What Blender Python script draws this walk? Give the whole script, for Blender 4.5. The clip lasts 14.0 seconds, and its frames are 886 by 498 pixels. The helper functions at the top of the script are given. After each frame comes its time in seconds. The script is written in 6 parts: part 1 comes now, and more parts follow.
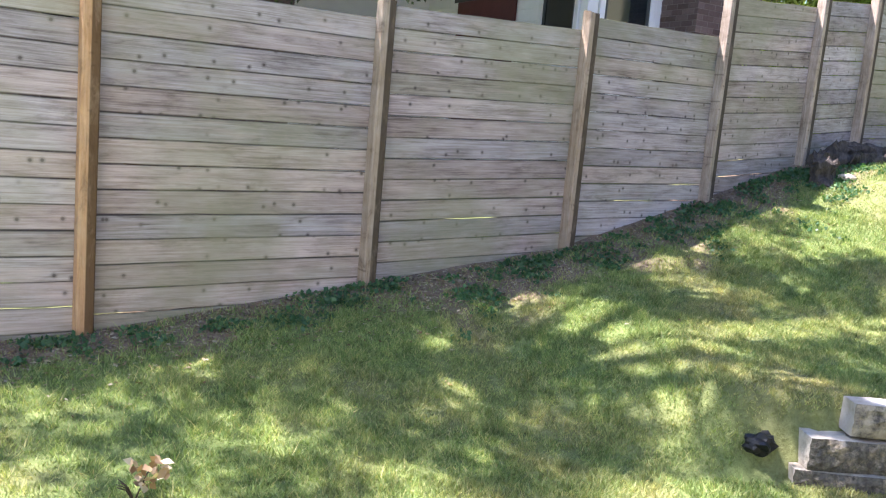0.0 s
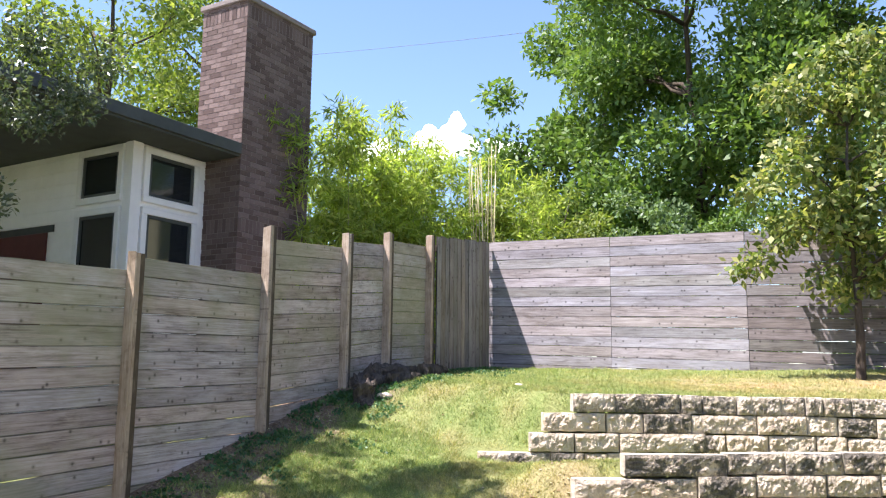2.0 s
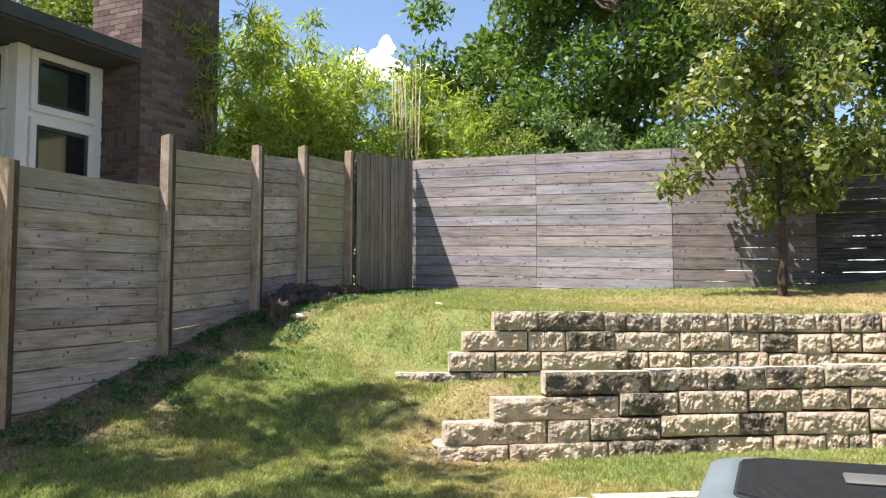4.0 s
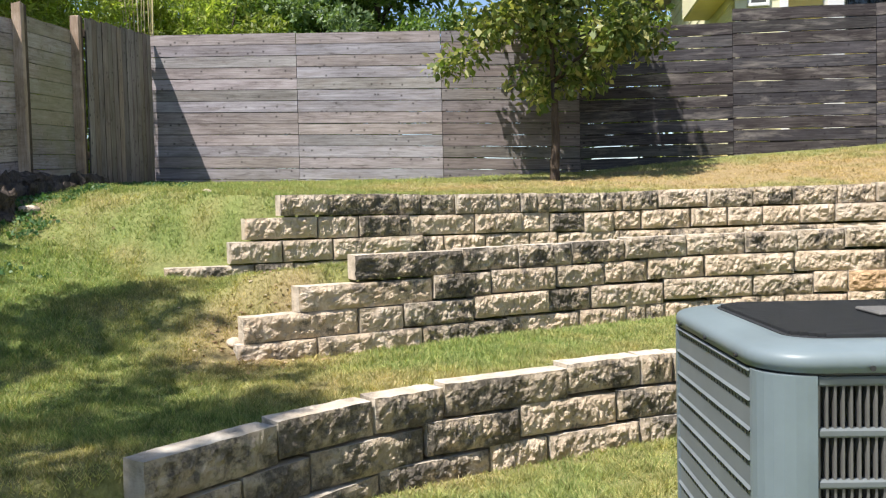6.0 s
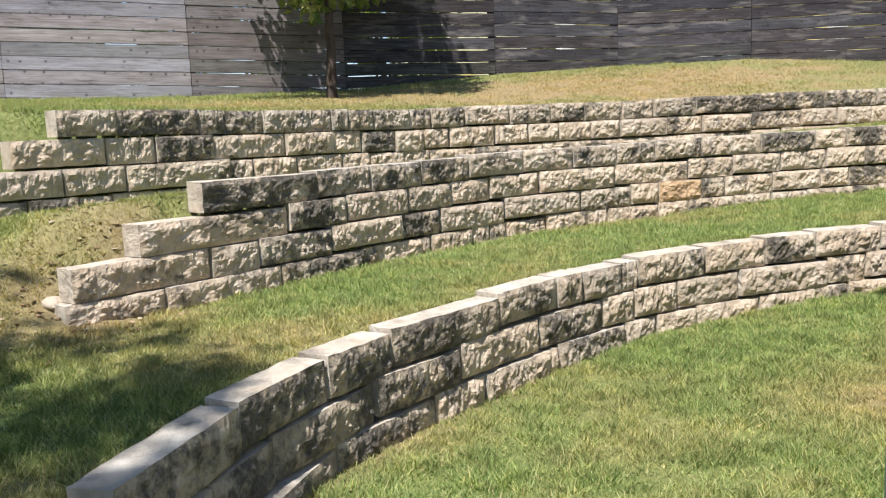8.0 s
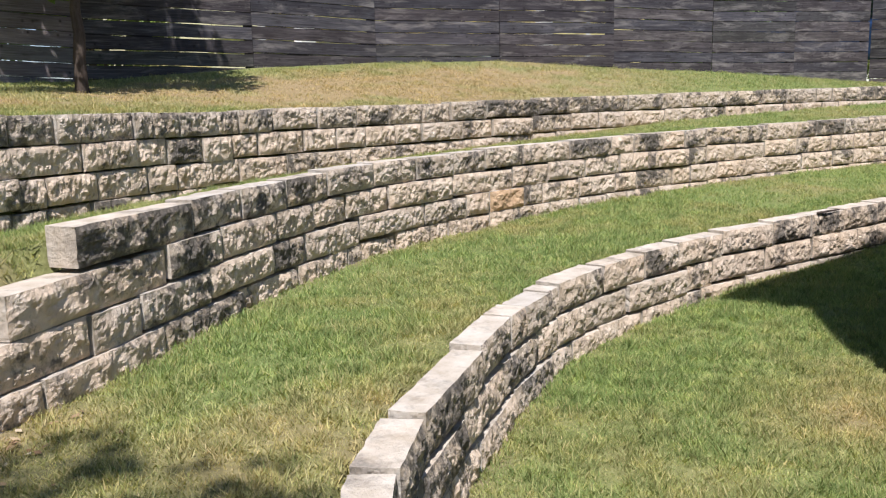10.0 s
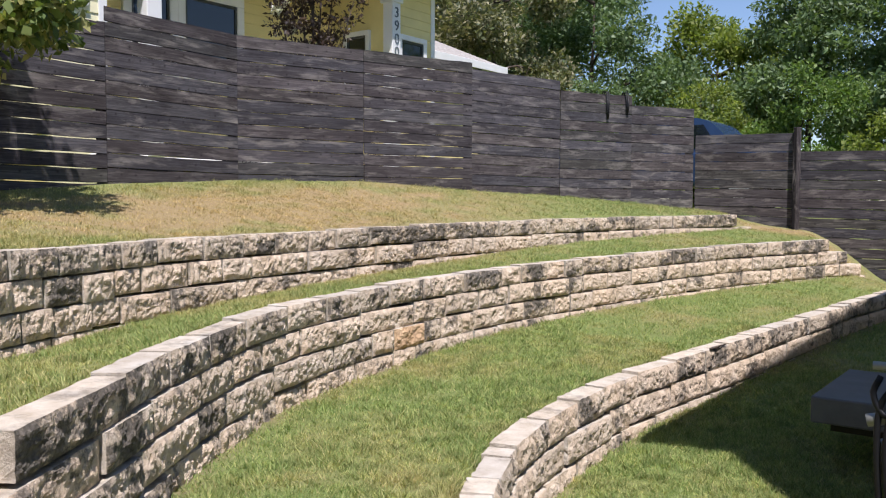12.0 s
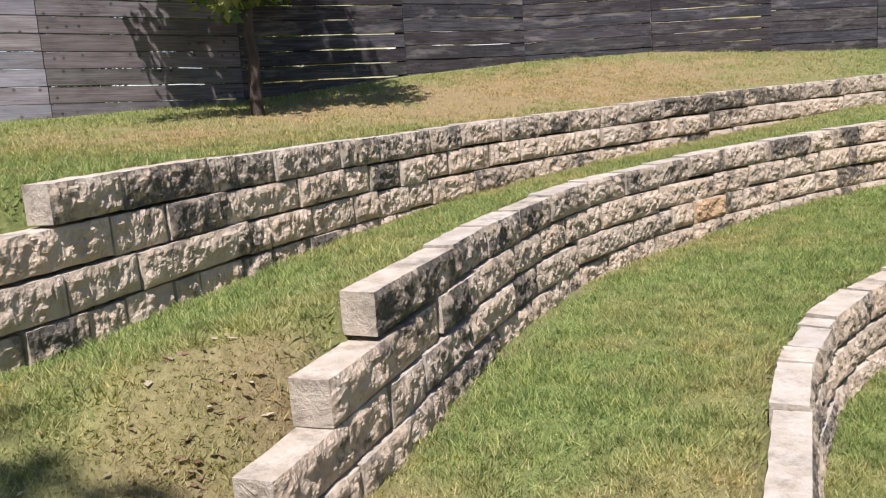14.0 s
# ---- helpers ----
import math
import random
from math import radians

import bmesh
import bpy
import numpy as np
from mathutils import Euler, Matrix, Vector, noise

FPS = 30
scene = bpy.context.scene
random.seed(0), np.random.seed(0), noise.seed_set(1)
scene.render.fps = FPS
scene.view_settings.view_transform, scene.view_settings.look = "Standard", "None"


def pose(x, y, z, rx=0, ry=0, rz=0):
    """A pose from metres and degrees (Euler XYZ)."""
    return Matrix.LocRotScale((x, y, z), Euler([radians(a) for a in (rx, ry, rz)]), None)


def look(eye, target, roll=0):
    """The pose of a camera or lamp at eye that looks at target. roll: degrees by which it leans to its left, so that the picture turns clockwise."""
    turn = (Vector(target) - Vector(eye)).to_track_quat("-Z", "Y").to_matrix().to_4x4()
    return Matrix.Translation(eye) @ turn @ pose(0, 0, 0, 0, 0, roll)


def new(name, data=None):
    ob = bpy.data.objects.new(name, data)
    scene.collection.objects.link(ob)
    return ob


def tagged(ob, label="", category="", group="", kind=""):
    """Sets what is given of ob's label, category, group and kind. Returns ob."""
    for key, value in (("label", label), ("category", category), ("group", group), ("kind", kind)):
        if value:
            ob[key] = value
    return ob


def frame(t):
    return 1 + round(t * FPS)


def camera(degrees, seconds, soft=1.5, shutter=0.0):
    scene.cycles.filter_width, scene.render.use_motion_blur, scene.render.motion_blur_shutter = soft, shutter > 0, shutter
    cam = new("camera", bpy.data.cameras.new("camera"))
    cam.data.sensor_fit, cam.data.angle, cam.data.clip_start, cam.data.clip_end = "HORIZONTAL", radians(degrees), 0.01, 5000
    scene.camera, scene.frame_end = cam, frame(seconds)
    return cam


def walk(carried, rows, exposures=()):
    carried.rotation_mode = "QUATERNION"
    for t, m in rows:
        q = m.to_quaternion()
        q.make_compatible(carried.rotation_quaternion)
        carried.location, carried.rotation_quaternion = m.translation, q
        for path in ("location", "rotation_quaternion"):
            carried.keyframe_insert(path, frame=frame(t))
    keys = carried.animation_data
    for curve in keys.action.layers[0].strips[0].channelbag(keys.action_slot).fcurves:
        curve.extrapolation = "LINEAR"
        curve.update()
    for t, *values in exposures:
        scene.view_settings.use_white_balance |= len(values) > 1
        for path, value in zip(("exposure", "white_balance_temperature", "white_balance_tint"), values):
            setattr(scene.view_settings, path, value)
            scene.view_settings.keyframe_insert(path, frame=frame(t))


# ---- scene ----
cam = camera(55.7, 14.0, 1.2)
PATH = [
    (0, (1.070, 0.032, 1.519), (2.052, 1.749, 1.223), 5.1),
    (0.5, (0.980, 0.118, 1.451), (1.825, 1.931, 1.467), 2.9),
    (1, (0.866, 0.120, 1.507), (1.915, 1.815, 1.674), 3.2),
    (1.5, (0.909, 0.122, 1.522), (2.311, 1.523, 1.789), 2.4),
    (2, (0.936, 0.075, 1.529), (2.637, 1.082, 1.835), 0.6),
    (2.2, (0.940, 0.059, 1.519), (2.715, 0.934, 1.814), 0.0),
    (4.3, (1.521, 0.284, 1.449), (3.333, 1.125, 1.542), -0.1),
    (4.5, (1.56, 0.374, 1.466), (3.414, 1.124, 1.506), -0.4),
    (5, (1.703, 0.577, 1.41), (3.629, 1.117, 1.369), -0.7),
    (5.5, (1.943, 0.736, 1.358), (3.891, 1.186, 1.309), -1.0),
    (6, (2.031, 1.028, 1.212), (4.014, 1.276, 1.126), -1.4),
    (6.5, (2.214, 1.239, 1.192), (4.202, 1.401, 1.051), -1.9),
    (7, (2.456, 1.547, 1.2), (4.45, 1.575, 1.052), -2.2),
    (7.5, (2.734, 2.01, 1.156), (4.702, 1.711, 0.956), -1.8),
    (7.7, (2.767, 2.143, 1.155), (4.713, 1.745, 0.92), -2.0),
    (9.8, (4.113, 3.305, 1.359), (5.691, 2.122, 1.025), -1.6),
    (10, (4.198, 3.352, 1.382), (5.723, 2.103, 1.044), -1.4),
    (10.5, (4.461, 3.505, 1.449), (5.791, 2.055, 1.088), 0.0),
    (11, (4.658, 3.563, 1.53), (5.885, 2.014, 1.22), 0.1),
    (11.5, (4.891, 3.549, 1.607), (6.071, 1.947, 1.402), 0.4),
    (12, (5.055, 3.652, 1.66), (6.263, 2.062, 1.553), 0.1),
    (12.5, (5.035, 3.744, 1.702), (6.376, 2.261, 1.71), -0.8),
    (13, (5.057, 3.804, 1.704), (6.543, 2.467, 1.763), -1.4),
    (13.5, (5.104, 3.781, 1.664), (6.731, 2.619, 1.618), -2.7),
    (14, (5.055, 3.823, 1.641), (6.698, 2.742, 1.277), -4.4),
]
EXPOSURES = [(0.0, 2.4, 6000, 22), (1.0, 2.55, 6000, 22), (1.5, 2.3, 6100, 20), (2.2, 1.7, 6400, 18), (4.3, 1.37, 6800, 14), (6.0, 1.17, 6650, 12), (7.5, 1.02, 6400, 11), (10.0, 0.78, 6150, 16), (14.0, 0.72, 6300, 19)]
walk(cam, [(t, look(eye, target, roll)) for t, eye, target, roll in PATH], EXPOSURES)

# ---------------------------------------------------------------- light
LIGHT = Vector((0.36, -0.37, -1.0)).normalized()      # the way the sunlight travels
elev = math.asin(-LIGHT.z)
world = bpy.data.worlds.new("sky")
scene.world = world
world.use_nodes = True
wn = world.node_tree.nodes
sky = wn.new("ShaderNodeTexSky")
sky.sky_type, sky.sun_disc = "NISHITA", False
sky.sun_elevation = elev
sky.sun_rotation = math.atan2(-LIGHT.x, -LIGHT.y)
sky.air_density, sky.dust_density, sky.ozone_density = 1.0, 0.2, 3.0
wn["Background"].inputs["Strength"].default_value = 0.083
world.node_tree.links.new(sky.outputs[0], wn["Background"].inputs["Color"])
sun_data = bpy.data.lights.new("sun", "SUN")
sun_data.energy, sun_data.angle, sun_data.color = 4.15, radians(0.55), (1.0, 0.97, 0.92)
sun = new("sun", sun_data)
sun.matrix_world = look((0, 0, 30), Vector((0, 0, 30)) + LIGHT)

# ---------------------------------------------------------------- materials


def material(name, rough=0.8, metal=0.0, spec=0.3):
    m = bpy.data.materials.new(name)
    m.use_nodes = True
    n, l = m.node_tree.nodes, m.node_tree.links
    b = n["Principled BSDF"]
    b.inputs["Roughness"].default_value = rough
    b.inputs["Metallic"].default_value = metal
    b.inputs["Specular IOR Level"].default_value = spec
    return m, n, l, b


def node(n, kind, **values):
    x = n.new("ShaderNode" + kind)
    for key, v in values.items():
        if key in x.inputs:
            x.inputs[key].default_value = v
    return x


def noise_tex(n, l, vec, scale, detail=5.0, rough=0.6, distortion=0.0):
    t = node(n, "TexNoise", Scale=scale, Detail=detail, Roughness=rough, Distortion=distortion)
    if vec is not None:
        l.new(vec, t.inputs["Vector"])
    return t.outputs["Fac"]


def ramp(n, l, fac, stops):
    r = n.new("ShaderNodeValToRGB")
    e = r.color_ramp.elements
    while len(e) < len(stops):
        e.new(0.5)
    for el, (p, c) in zip(e, stops):
        el.position = p
        el.color = (*c, 1.0) if len(c) == 3 else c
    if fac is not None:
        l.new(fac, r.inputs["Fac"])
    return r.outputs["Color"]


def mixc(n, l, fac, a, b, blend="MIX"):
    m = n.new("ShaderNodeMix")
    m.data_type, m.blend_type = "RGBA", blend
    for sock, v in ((m.inputs["Factor"], fac), (m.inputs[6], a), (m.inputs[7], b)):
        if hasattr(v, "links"):
            l.new(v, sock)
        elif isinstance(v, (int, float)):
            sock.default_value = v
        else:
            sock.default_value = (*v, 1.0)
    return m.outputs[2]


def mathn(n, l, op, a, b=0.0, clamp=False):
    m = n.new("ShaderNodeMath")
    m.operation, m.use_clamp = op, clamp
    for sock, v in ((m.inputs[0], a), (m.inputs[1], b)):
        if hasattr(v, "links"):
            l.new(v, sock)
        else:
            sock.default_value = v
    return m.outputs[0]


def bump(n, l, b, height, strength=0.4, distance=0.01):
    x = node(n, "Bump", Strength=strength, Distance=distance)
    l.new(height, x.inputs["Height"])
    l.new(x.outputs[0], b.inputs["Normal"])


def wood(name, dark, mid, light, green=0.0, dust=(0.4, 0.33, 0.25), knots=0.8, pale=0.5):
    """Weathered boards: grain along the local x axis, knots, stains."""
    m, n, l, b = material(name, 0.85, spec=0.15)
    tc, oi = n.new("ShaderNodeTexCoord"), n.new("ShaderNodeObjectInfo")
    off = node(n, "VectorMath")
    off.operation = "SCALE"
    l.new(oi.outputs["Location"], off.inputs[0])
    off.inputs["Scale"].default_value = 3.7
    add = n.new("ShaderNodeVectorMath")
    l.new(tc.outputs["Object"], add.inputs[0])
    l.new(off.outputs[0], add.inputs[1])
    mp = n.new("ShaderNodeMapping")
    mp.inputs["Scale"].default_value = (2.2, 30, 45)
    l.new(add.outputs[0], mp.inputs["Vector"])
    grain = noise_tex(n, l, mp.outputs[0], 1.6, 8, 0.65, 0.9)
    mp2 = n.new("ShaderNodeMapping")
    mp2.inputs["Scale"].default_value = (3.0, 4, 5)
    l.new(add.outputs[0], mp2.inputs["Vector"])
    blot = noise_tex(n, l, mp2.outputs[0], 0.9, 4, 0.6)
    mixv = mathn(n, l, "ADD", mathn(n, l, "MULTIPLY", grain, 0.65), mathn(n, l, "MULTIPLY", blot, 0.35))
    col = ramp(n, l, mixv, [(0.35, dark), (0.5, mid), (0.64, light)])
    per = mathn(n, l, "MULTIPLY_ADD", oi.outputs["Random"], 0.4)
    per.node.inputs[2].default_value = 0.8
    col = mixc(n, l, 1.0, col, per, "MULTIPLY")
    many = node(n, "TexWhiteNoise")
    many.noise_dimensions = "1D"
    l.new(oi.outputs["Random"], many.inputs["W"])
    hue = ramp(n, l, many.outputs["Value"], [(0.0, (1.03, 0.98, 0.93)), (0.3, (1.04, 0.985, 0.99)), (0.55, (0.97, 0.985, 1.05)), (0.8, (0.95, 0.99, 1.07)), (1.0, (0.99, 1.01, 0.9))])
    col = mixc(n, l, 1.0, col, hue, "MULTIPLY")
    # dark weather stains and pale worn stretches
    mp3 = n.new("ShaderNodeMapping")
    mp3.inputs["Scale"].default_value = (4.5, 3, 12)
    l.new(add.outputs[0], mp3.inputs["Vector"])
    wear = ramp(n, l, noise_tex(n, l, mp3.outputs[0], 1.3, 6, 0.7, 0.6), [(0.28, (0.5, 0.48, 0.46)), (0.45, (0.92, 0.91, 0.9)), (0.55, (1.0, 1.0, 1.0)), (0.72, (1.12, 1.12, 1.13))])
    col = mixc(n, l, 1.0, col, wear, "MULTIPLY")
    # knots, scattered along each board
    sep = n.new("ShaderNodeSeparateXYZ")
    l.new(add.outputs[0], sep.inputs[0])
    comb = n.new("ShaderNodeCombineXYZ")
    l.new(mathn(n, l, "MULTIPLY", sep.outputs[0], 16.0), comb.inputs[0])
    l.new(mathn(n, l, "MULTIPLY", sep.outputs[2], 9.0), comb.inputs[1])
    vor = node(n, "TexVoronoi", Scale=1.0, Randomness=1.0)
    vor.voronoi_dimensions = "2D"
    l.new(comb.outputs[0], vor.inputs["Vector"])
    knot = ramp(n, l, vor.outputs["Distance"], [(0.06, (knots, knots, knots)), (0.10, (knots * 0.45, knots * 0.45, knots * 0.45)), (0.2, (0, 0, 0))])
    keep = ramp(n, l, vor.outputs["Color"], [(0.66, (0, 0, 0)), (0.68, (1, 1, 1))])
    col = mixc(n, l, mixc(n, l, 1.0, knot, keep, "MULTIPLY"), col, [c * 0.3 for c in dark])
    # gap shadow between boards, painted as a dark line along the sawn edges
    loc = n.new("ShaderNodeSeparateXYZ")
    l.new(tc.outputs["Object"], loc.inputs[0])
    away = mathn(n, l, "ABSOLUTE", mathn(n, l, "SUBTRACT", loc.outputs[2], 0.07))
    wob = mathn(n, l, "ADD", away, mathn(n, l, "MULTIPLY", mathn(n, l, "SUBTRACT", grain, 0.5), 0.012))
    edge = ramp(n, l, wob, [(0.0635, (0, 0, 0)), (0.069, (0.85, 0.85, 0.85))])
    col = mixc(n, l, edge, col, [c * 0.14 for c in dark])
    if green:
        g = noise_tex(n, l, n.new("ShaderNodeNewGeometry").outputs["Position"], 0.9, 4, 0.6)
        gm = ramp(n, l, g, [(0.4, (0, 0, 0)), (0.62, (green, green, green))])
        col = mixc(n, l, gm, col, (0.29, 0.275, 0.16))
    if dust:
        mp4 = n.new("ShaderNodeMapping")
        mp4.inputs["Scale"].default_value = (3.0, 3, 10)
        l.new(add.outputs[0], mp4.inputs["Vector"])
        d = noise_tex(n, l, mp4.outputs[0], 1.1, 6, 0.7, 0.4)
        dm = ramp(n, l, d, [(0.52, (0, 0, 0)), (0.74, (pale, pale, pale))])
        col = mixc(n, l, dm, col, dust)
    l.new(col, b.inputs["Base Color"])
    bump(n, l, b, grain, 0.3, 0.005)
    return m


WOOD_LEFT = wood("weathered_pine", (0.21, 0.165, 0.142), (0.455, 0.38, 0.34), (0.60, 0.525, 0.485), 0.65, (0.6, 0.46, 0.38))
WOOD_POSTGREY = wood("grey_post", (0.25, 0.18, 0.12), (0.40, 0.30, 0.215), (0.50, 0.395, 0.30), 0.0, (0.3, 0.22, 0.15), 0.5)
WOOD_POST = wood("treated_post", (0.52, 0.29, 0.125), (0.68, 0.42, 0.21), (0.76, 0.52, 0.29), 0.0, (0.48, 0.34, 0.22), 0.5)
WOOD_POSTTAN = wood("tan_post", (0.34, 0.235, 0.14), (0.50, 0.37, 0.245), (0.60, 0.47, 0.34), 0.0, (0.4, 0.3, 0.2), 0.5)
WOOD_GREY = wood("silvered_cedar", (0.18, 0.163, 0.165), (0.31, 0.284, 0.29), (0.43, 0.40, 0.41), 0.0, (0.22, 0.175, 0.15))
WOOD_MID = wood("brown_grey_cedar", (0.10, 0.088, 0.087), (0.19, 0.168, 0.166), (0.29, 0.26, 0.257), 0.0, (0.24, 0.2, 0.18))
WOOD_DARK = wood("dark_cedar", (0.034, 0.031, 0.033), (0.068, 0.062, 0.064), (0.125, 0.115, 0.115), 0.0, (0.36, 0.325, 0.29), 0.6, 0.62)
WOOD_GATE = wood("gate_cedar", (0.16, 0.13, 0.105), (0.26, 0.22, 0.18), (0.34, 0.30, 0.25), 0.0, (0.28, 0.24, 0.2))


def stone_material(name, lo, hi, amount, tone=(1, 1, 1), relief=0.012):
    """Chopped limestone: cream, with grey-black weather stains past the noise level lo..hi."""
    m, n, l, b = material(name, 0.92, spec=0.15)
    pos = n.new("ShaderNodeNewGeometry").outputs["Position"]
    oi = n.new("ShaderNodeObjectInfo")
    base = ramp(n, l, noise_tex(n, l, pos, 7.0, 6, 0.65), [(0.3, [a * t for a, t in zip((0.44, 0.36, 0.26), tone)]), (0.55, [a * t for a, t in zip((0.58, 0.50, 0.39), tone)]), (0.75, [a * t for a, t in zip((0.66, 0.60, 0.50), tone)])])
    tint = ramp(n, l, oi.outputs["Random"], [(0.0, (0.88, 0.87, 0.86)), (0.5, (1.0, 0.97, 0.93)), (1.0, (1.05, 1.0, 0.94))])
    col = mixc(n, l, 1.0, base, tint, "MULTIPLY")
    stain = mathn(n, l, "ADD", mathn(n, l, "MULTIPLY", noise_tex(n, l, pos, 3.4, 5, 0.65), 0.65), mathn(n, l, "MULTIPLY", noise_tex(n, l, pos, 17.0, 7, 0.75), 0.42))
    rnd = mathn(n, l, "MULTIPLY", mathn(n, l, "SUBTRACT", oi.outputs["Random"], 0.5), 0.07)
    stain = mathn(n, l, "ADD", stain, rnd)
    sm = ramp(n, l, stain, [(lo, (0, 0, 0)), (hi, (amount, amount, amount))])
    dark = ramp(n, l, noise_tex(n, l, pos, 40.0, 4, 0.6), [(0.35, (0.045, 0.042, 0.037)), (0.65, (0.15, 0.135, 0.115))])
    col = mixc(n, l, sm, col, dark)
    l.new(col, b.inputs["Base Color"])
    fine = mathn(n, l, "ADD", noise_tex(n, l, pos, 60.0, 6, 0.7), mathn(n, l, "MULTIPLY", noise_tex(n, l, pos, 24.0, 4, 0.6), 1.2))
    bump(n, l, b, fine, 0.7, relief)
    return m


STONE_STAINED = stone_material("stained_limestone", 0.51, 0.59, 0.9, (1.02, 1.0, 1.02), 0.024)
STONE_TOP = stone_material("sawn_limestone", 0.55, 0.7, 0.62, (0.97, 1.02, 1.12), 0.016)
# heavier stain, with the tree shade on the low wall's end put into the colour
STONE_STAIN_SHADE = stone_material("stained_shaded_limestone", 0.465, 0.57, 0.88, (0.92, 0.9, 0.9), 0.026)
STONE_RUST = stone_material("rusty_limestone", 0.6, 0.7, 0.8, (1.08, 0.88, 0.72), 0.02)
STONE = stone_material("cut_limestone", 0.58, 0.66, 0.85, (1.14, 1.1, 1.12), relief=0.024)


def leaf_material(name, c1, c2, c3, trans=0.35, rough=0.5):
    m, n, l, b = material(name, rough, spec=0.35)
    g = n.new("ShaderNodeNewGeometry")
    col = ramp(n, l, g.outputs["Random Per Island"], [(0.0, c1), (0.5, c2), (1.0, c3)])
    v = ramp(n, l, noise_tex(n, l, g.outputs["Position"], 1.3, 3, 0.5), [(0.3, (0.75, 0.75, 0.75)), (0.7, (1.2, 1.2, 1.1))])
    col = mixc(n, l, 1.0, col, v, "MULTIPLY")
    l.new(col, b.inputs["Base Color"])
    t = n.new("ShaderNodeBsdfTranslucent")
    l.new(mixc(n, l, 1.0, col, (1.5, 1.6, 0.7), "MULTIPLY"), t.inputs["Color"])
    mx = node(n, "MixShader", Fac=trans)
    l.new(b.outputs[0], mx.inputs[1])
    l.new(t.outputs[0], mx.inputs[2])
    l.new(mx.outputs[0], n["Material Output"].inputs["Surface"])
    return m


LEAF_OAK = leaf_material("live_oak_leaf", (0.045, 0.068, 0.04), (0.078, 0.105, 0.062), (0.16, 0.18, 0.115), 0.28, 0.32)
LEAF_TREE = leaf_material("broad_leaf", (0.072, 0.128, 0.032), (0.118, 0.195, 0.05), (0.19, 0.255, 0.078), 0.35)
LEAF_LIGHT = leaf_material("light_leaf", (0.112, 0.163, 0.031), (0.175, 0.225, 0.050), (0.275, 0.300, 0.088), 0.4)
LEAF_BAMBOO = leaf_material("bamboo_leaf", (0.16, 0.225, 0.045), (0.26, 0.33, 0.07), (0.4, 0.44, 0.125), 0.5)
LEAF_SMALL = leaf_material("yellowing_leaf", (0.075, 0.12, 0.03), (0.15, 0.195, 0.055), (0.40, 0.38, 0.16), 0.38)
LEAF_GREY = leaf_material("grey_green_leaf", (0.075, 0.125, 0.052), (0.118, 0.18, 0.08), (0.19, 0.25, 0.125), 0.3)
LEAF_PRIVET = leaf_material("cream_edged_leaf", (0.07, 0.09, 0.04), (0.14, 0.15, 0.075), (0.34, 0.31, 0.20), 0.3)
LEAF_DARKRED = leaf_material("dark_crape_leaf", (0.03, 0.02, 0.018), (0.05, 0.032, 0.026), (0.08, 0.05, 0.035), 0.25)
LITTER = leaf_material("fallen_leaf", (0.11, 0.075, 0.05), (0.23, 0.165, 0.115), (0.42, 0.34, 0.25), 0.05, 0.8)
LEAF_IVY = leaf_material("ground_ivy_leaf", (0.039, 0.098, 0.039), (0.065, 0.143, 0.058), (0.117, 0.195, 0.078), 0.25)
DRYLEAF = leaf_material("dry_leaf", (0.16, 0.09, 0.045), (0.3, 0.2, 0.12), (0.5, 0.42, 0.32), 0.15, 0.8)
PETAL = leaf_material("white_petal", (0.7, 0.66, 0.62), (0.8, 0.77, 0.74), (0.85, 0.83, 0.8), 0.3)


def bark_material(name, a, b_):
    m, n, l, b = material(name, 0.9, spec=0.15)
    pos = n.new("ShaderNodeTexCoord").outputs["Object"]
    mp = n.new("ShaderNodeMapping")
    mp.inputs["Scale"].default_value = (14, 14, 3)
    l.new(pos, mp.inputs["Vector"])
    f = noise_tex(n, l, mp.outputs[0], 1.5, 6, 0.7)
    l.new(ramp(n, l, f, [(0.3, a), (0.7, b_)]), b.inputs["Base Color"])
    bump(n, l, b, f, 0.8, 0.02)
    return m


BARK = bark_material("bark", (0.04, 0.03, 0.023), (0.12, 0.092, 0.072))
BARK_OAK = bark_material("oak_bark", (0.06, 0.035, 0.022), (0.19, 0.12, 0.08))
DRYCANE = bark_material("dry_cane", (0.36, 0.30, 0.17), (0.58, 0.50, 0.32))
CANE = bark_material("bamboo_cane", (0.22, 0.24, 0.08), (0.42, 0.40, 0.18))


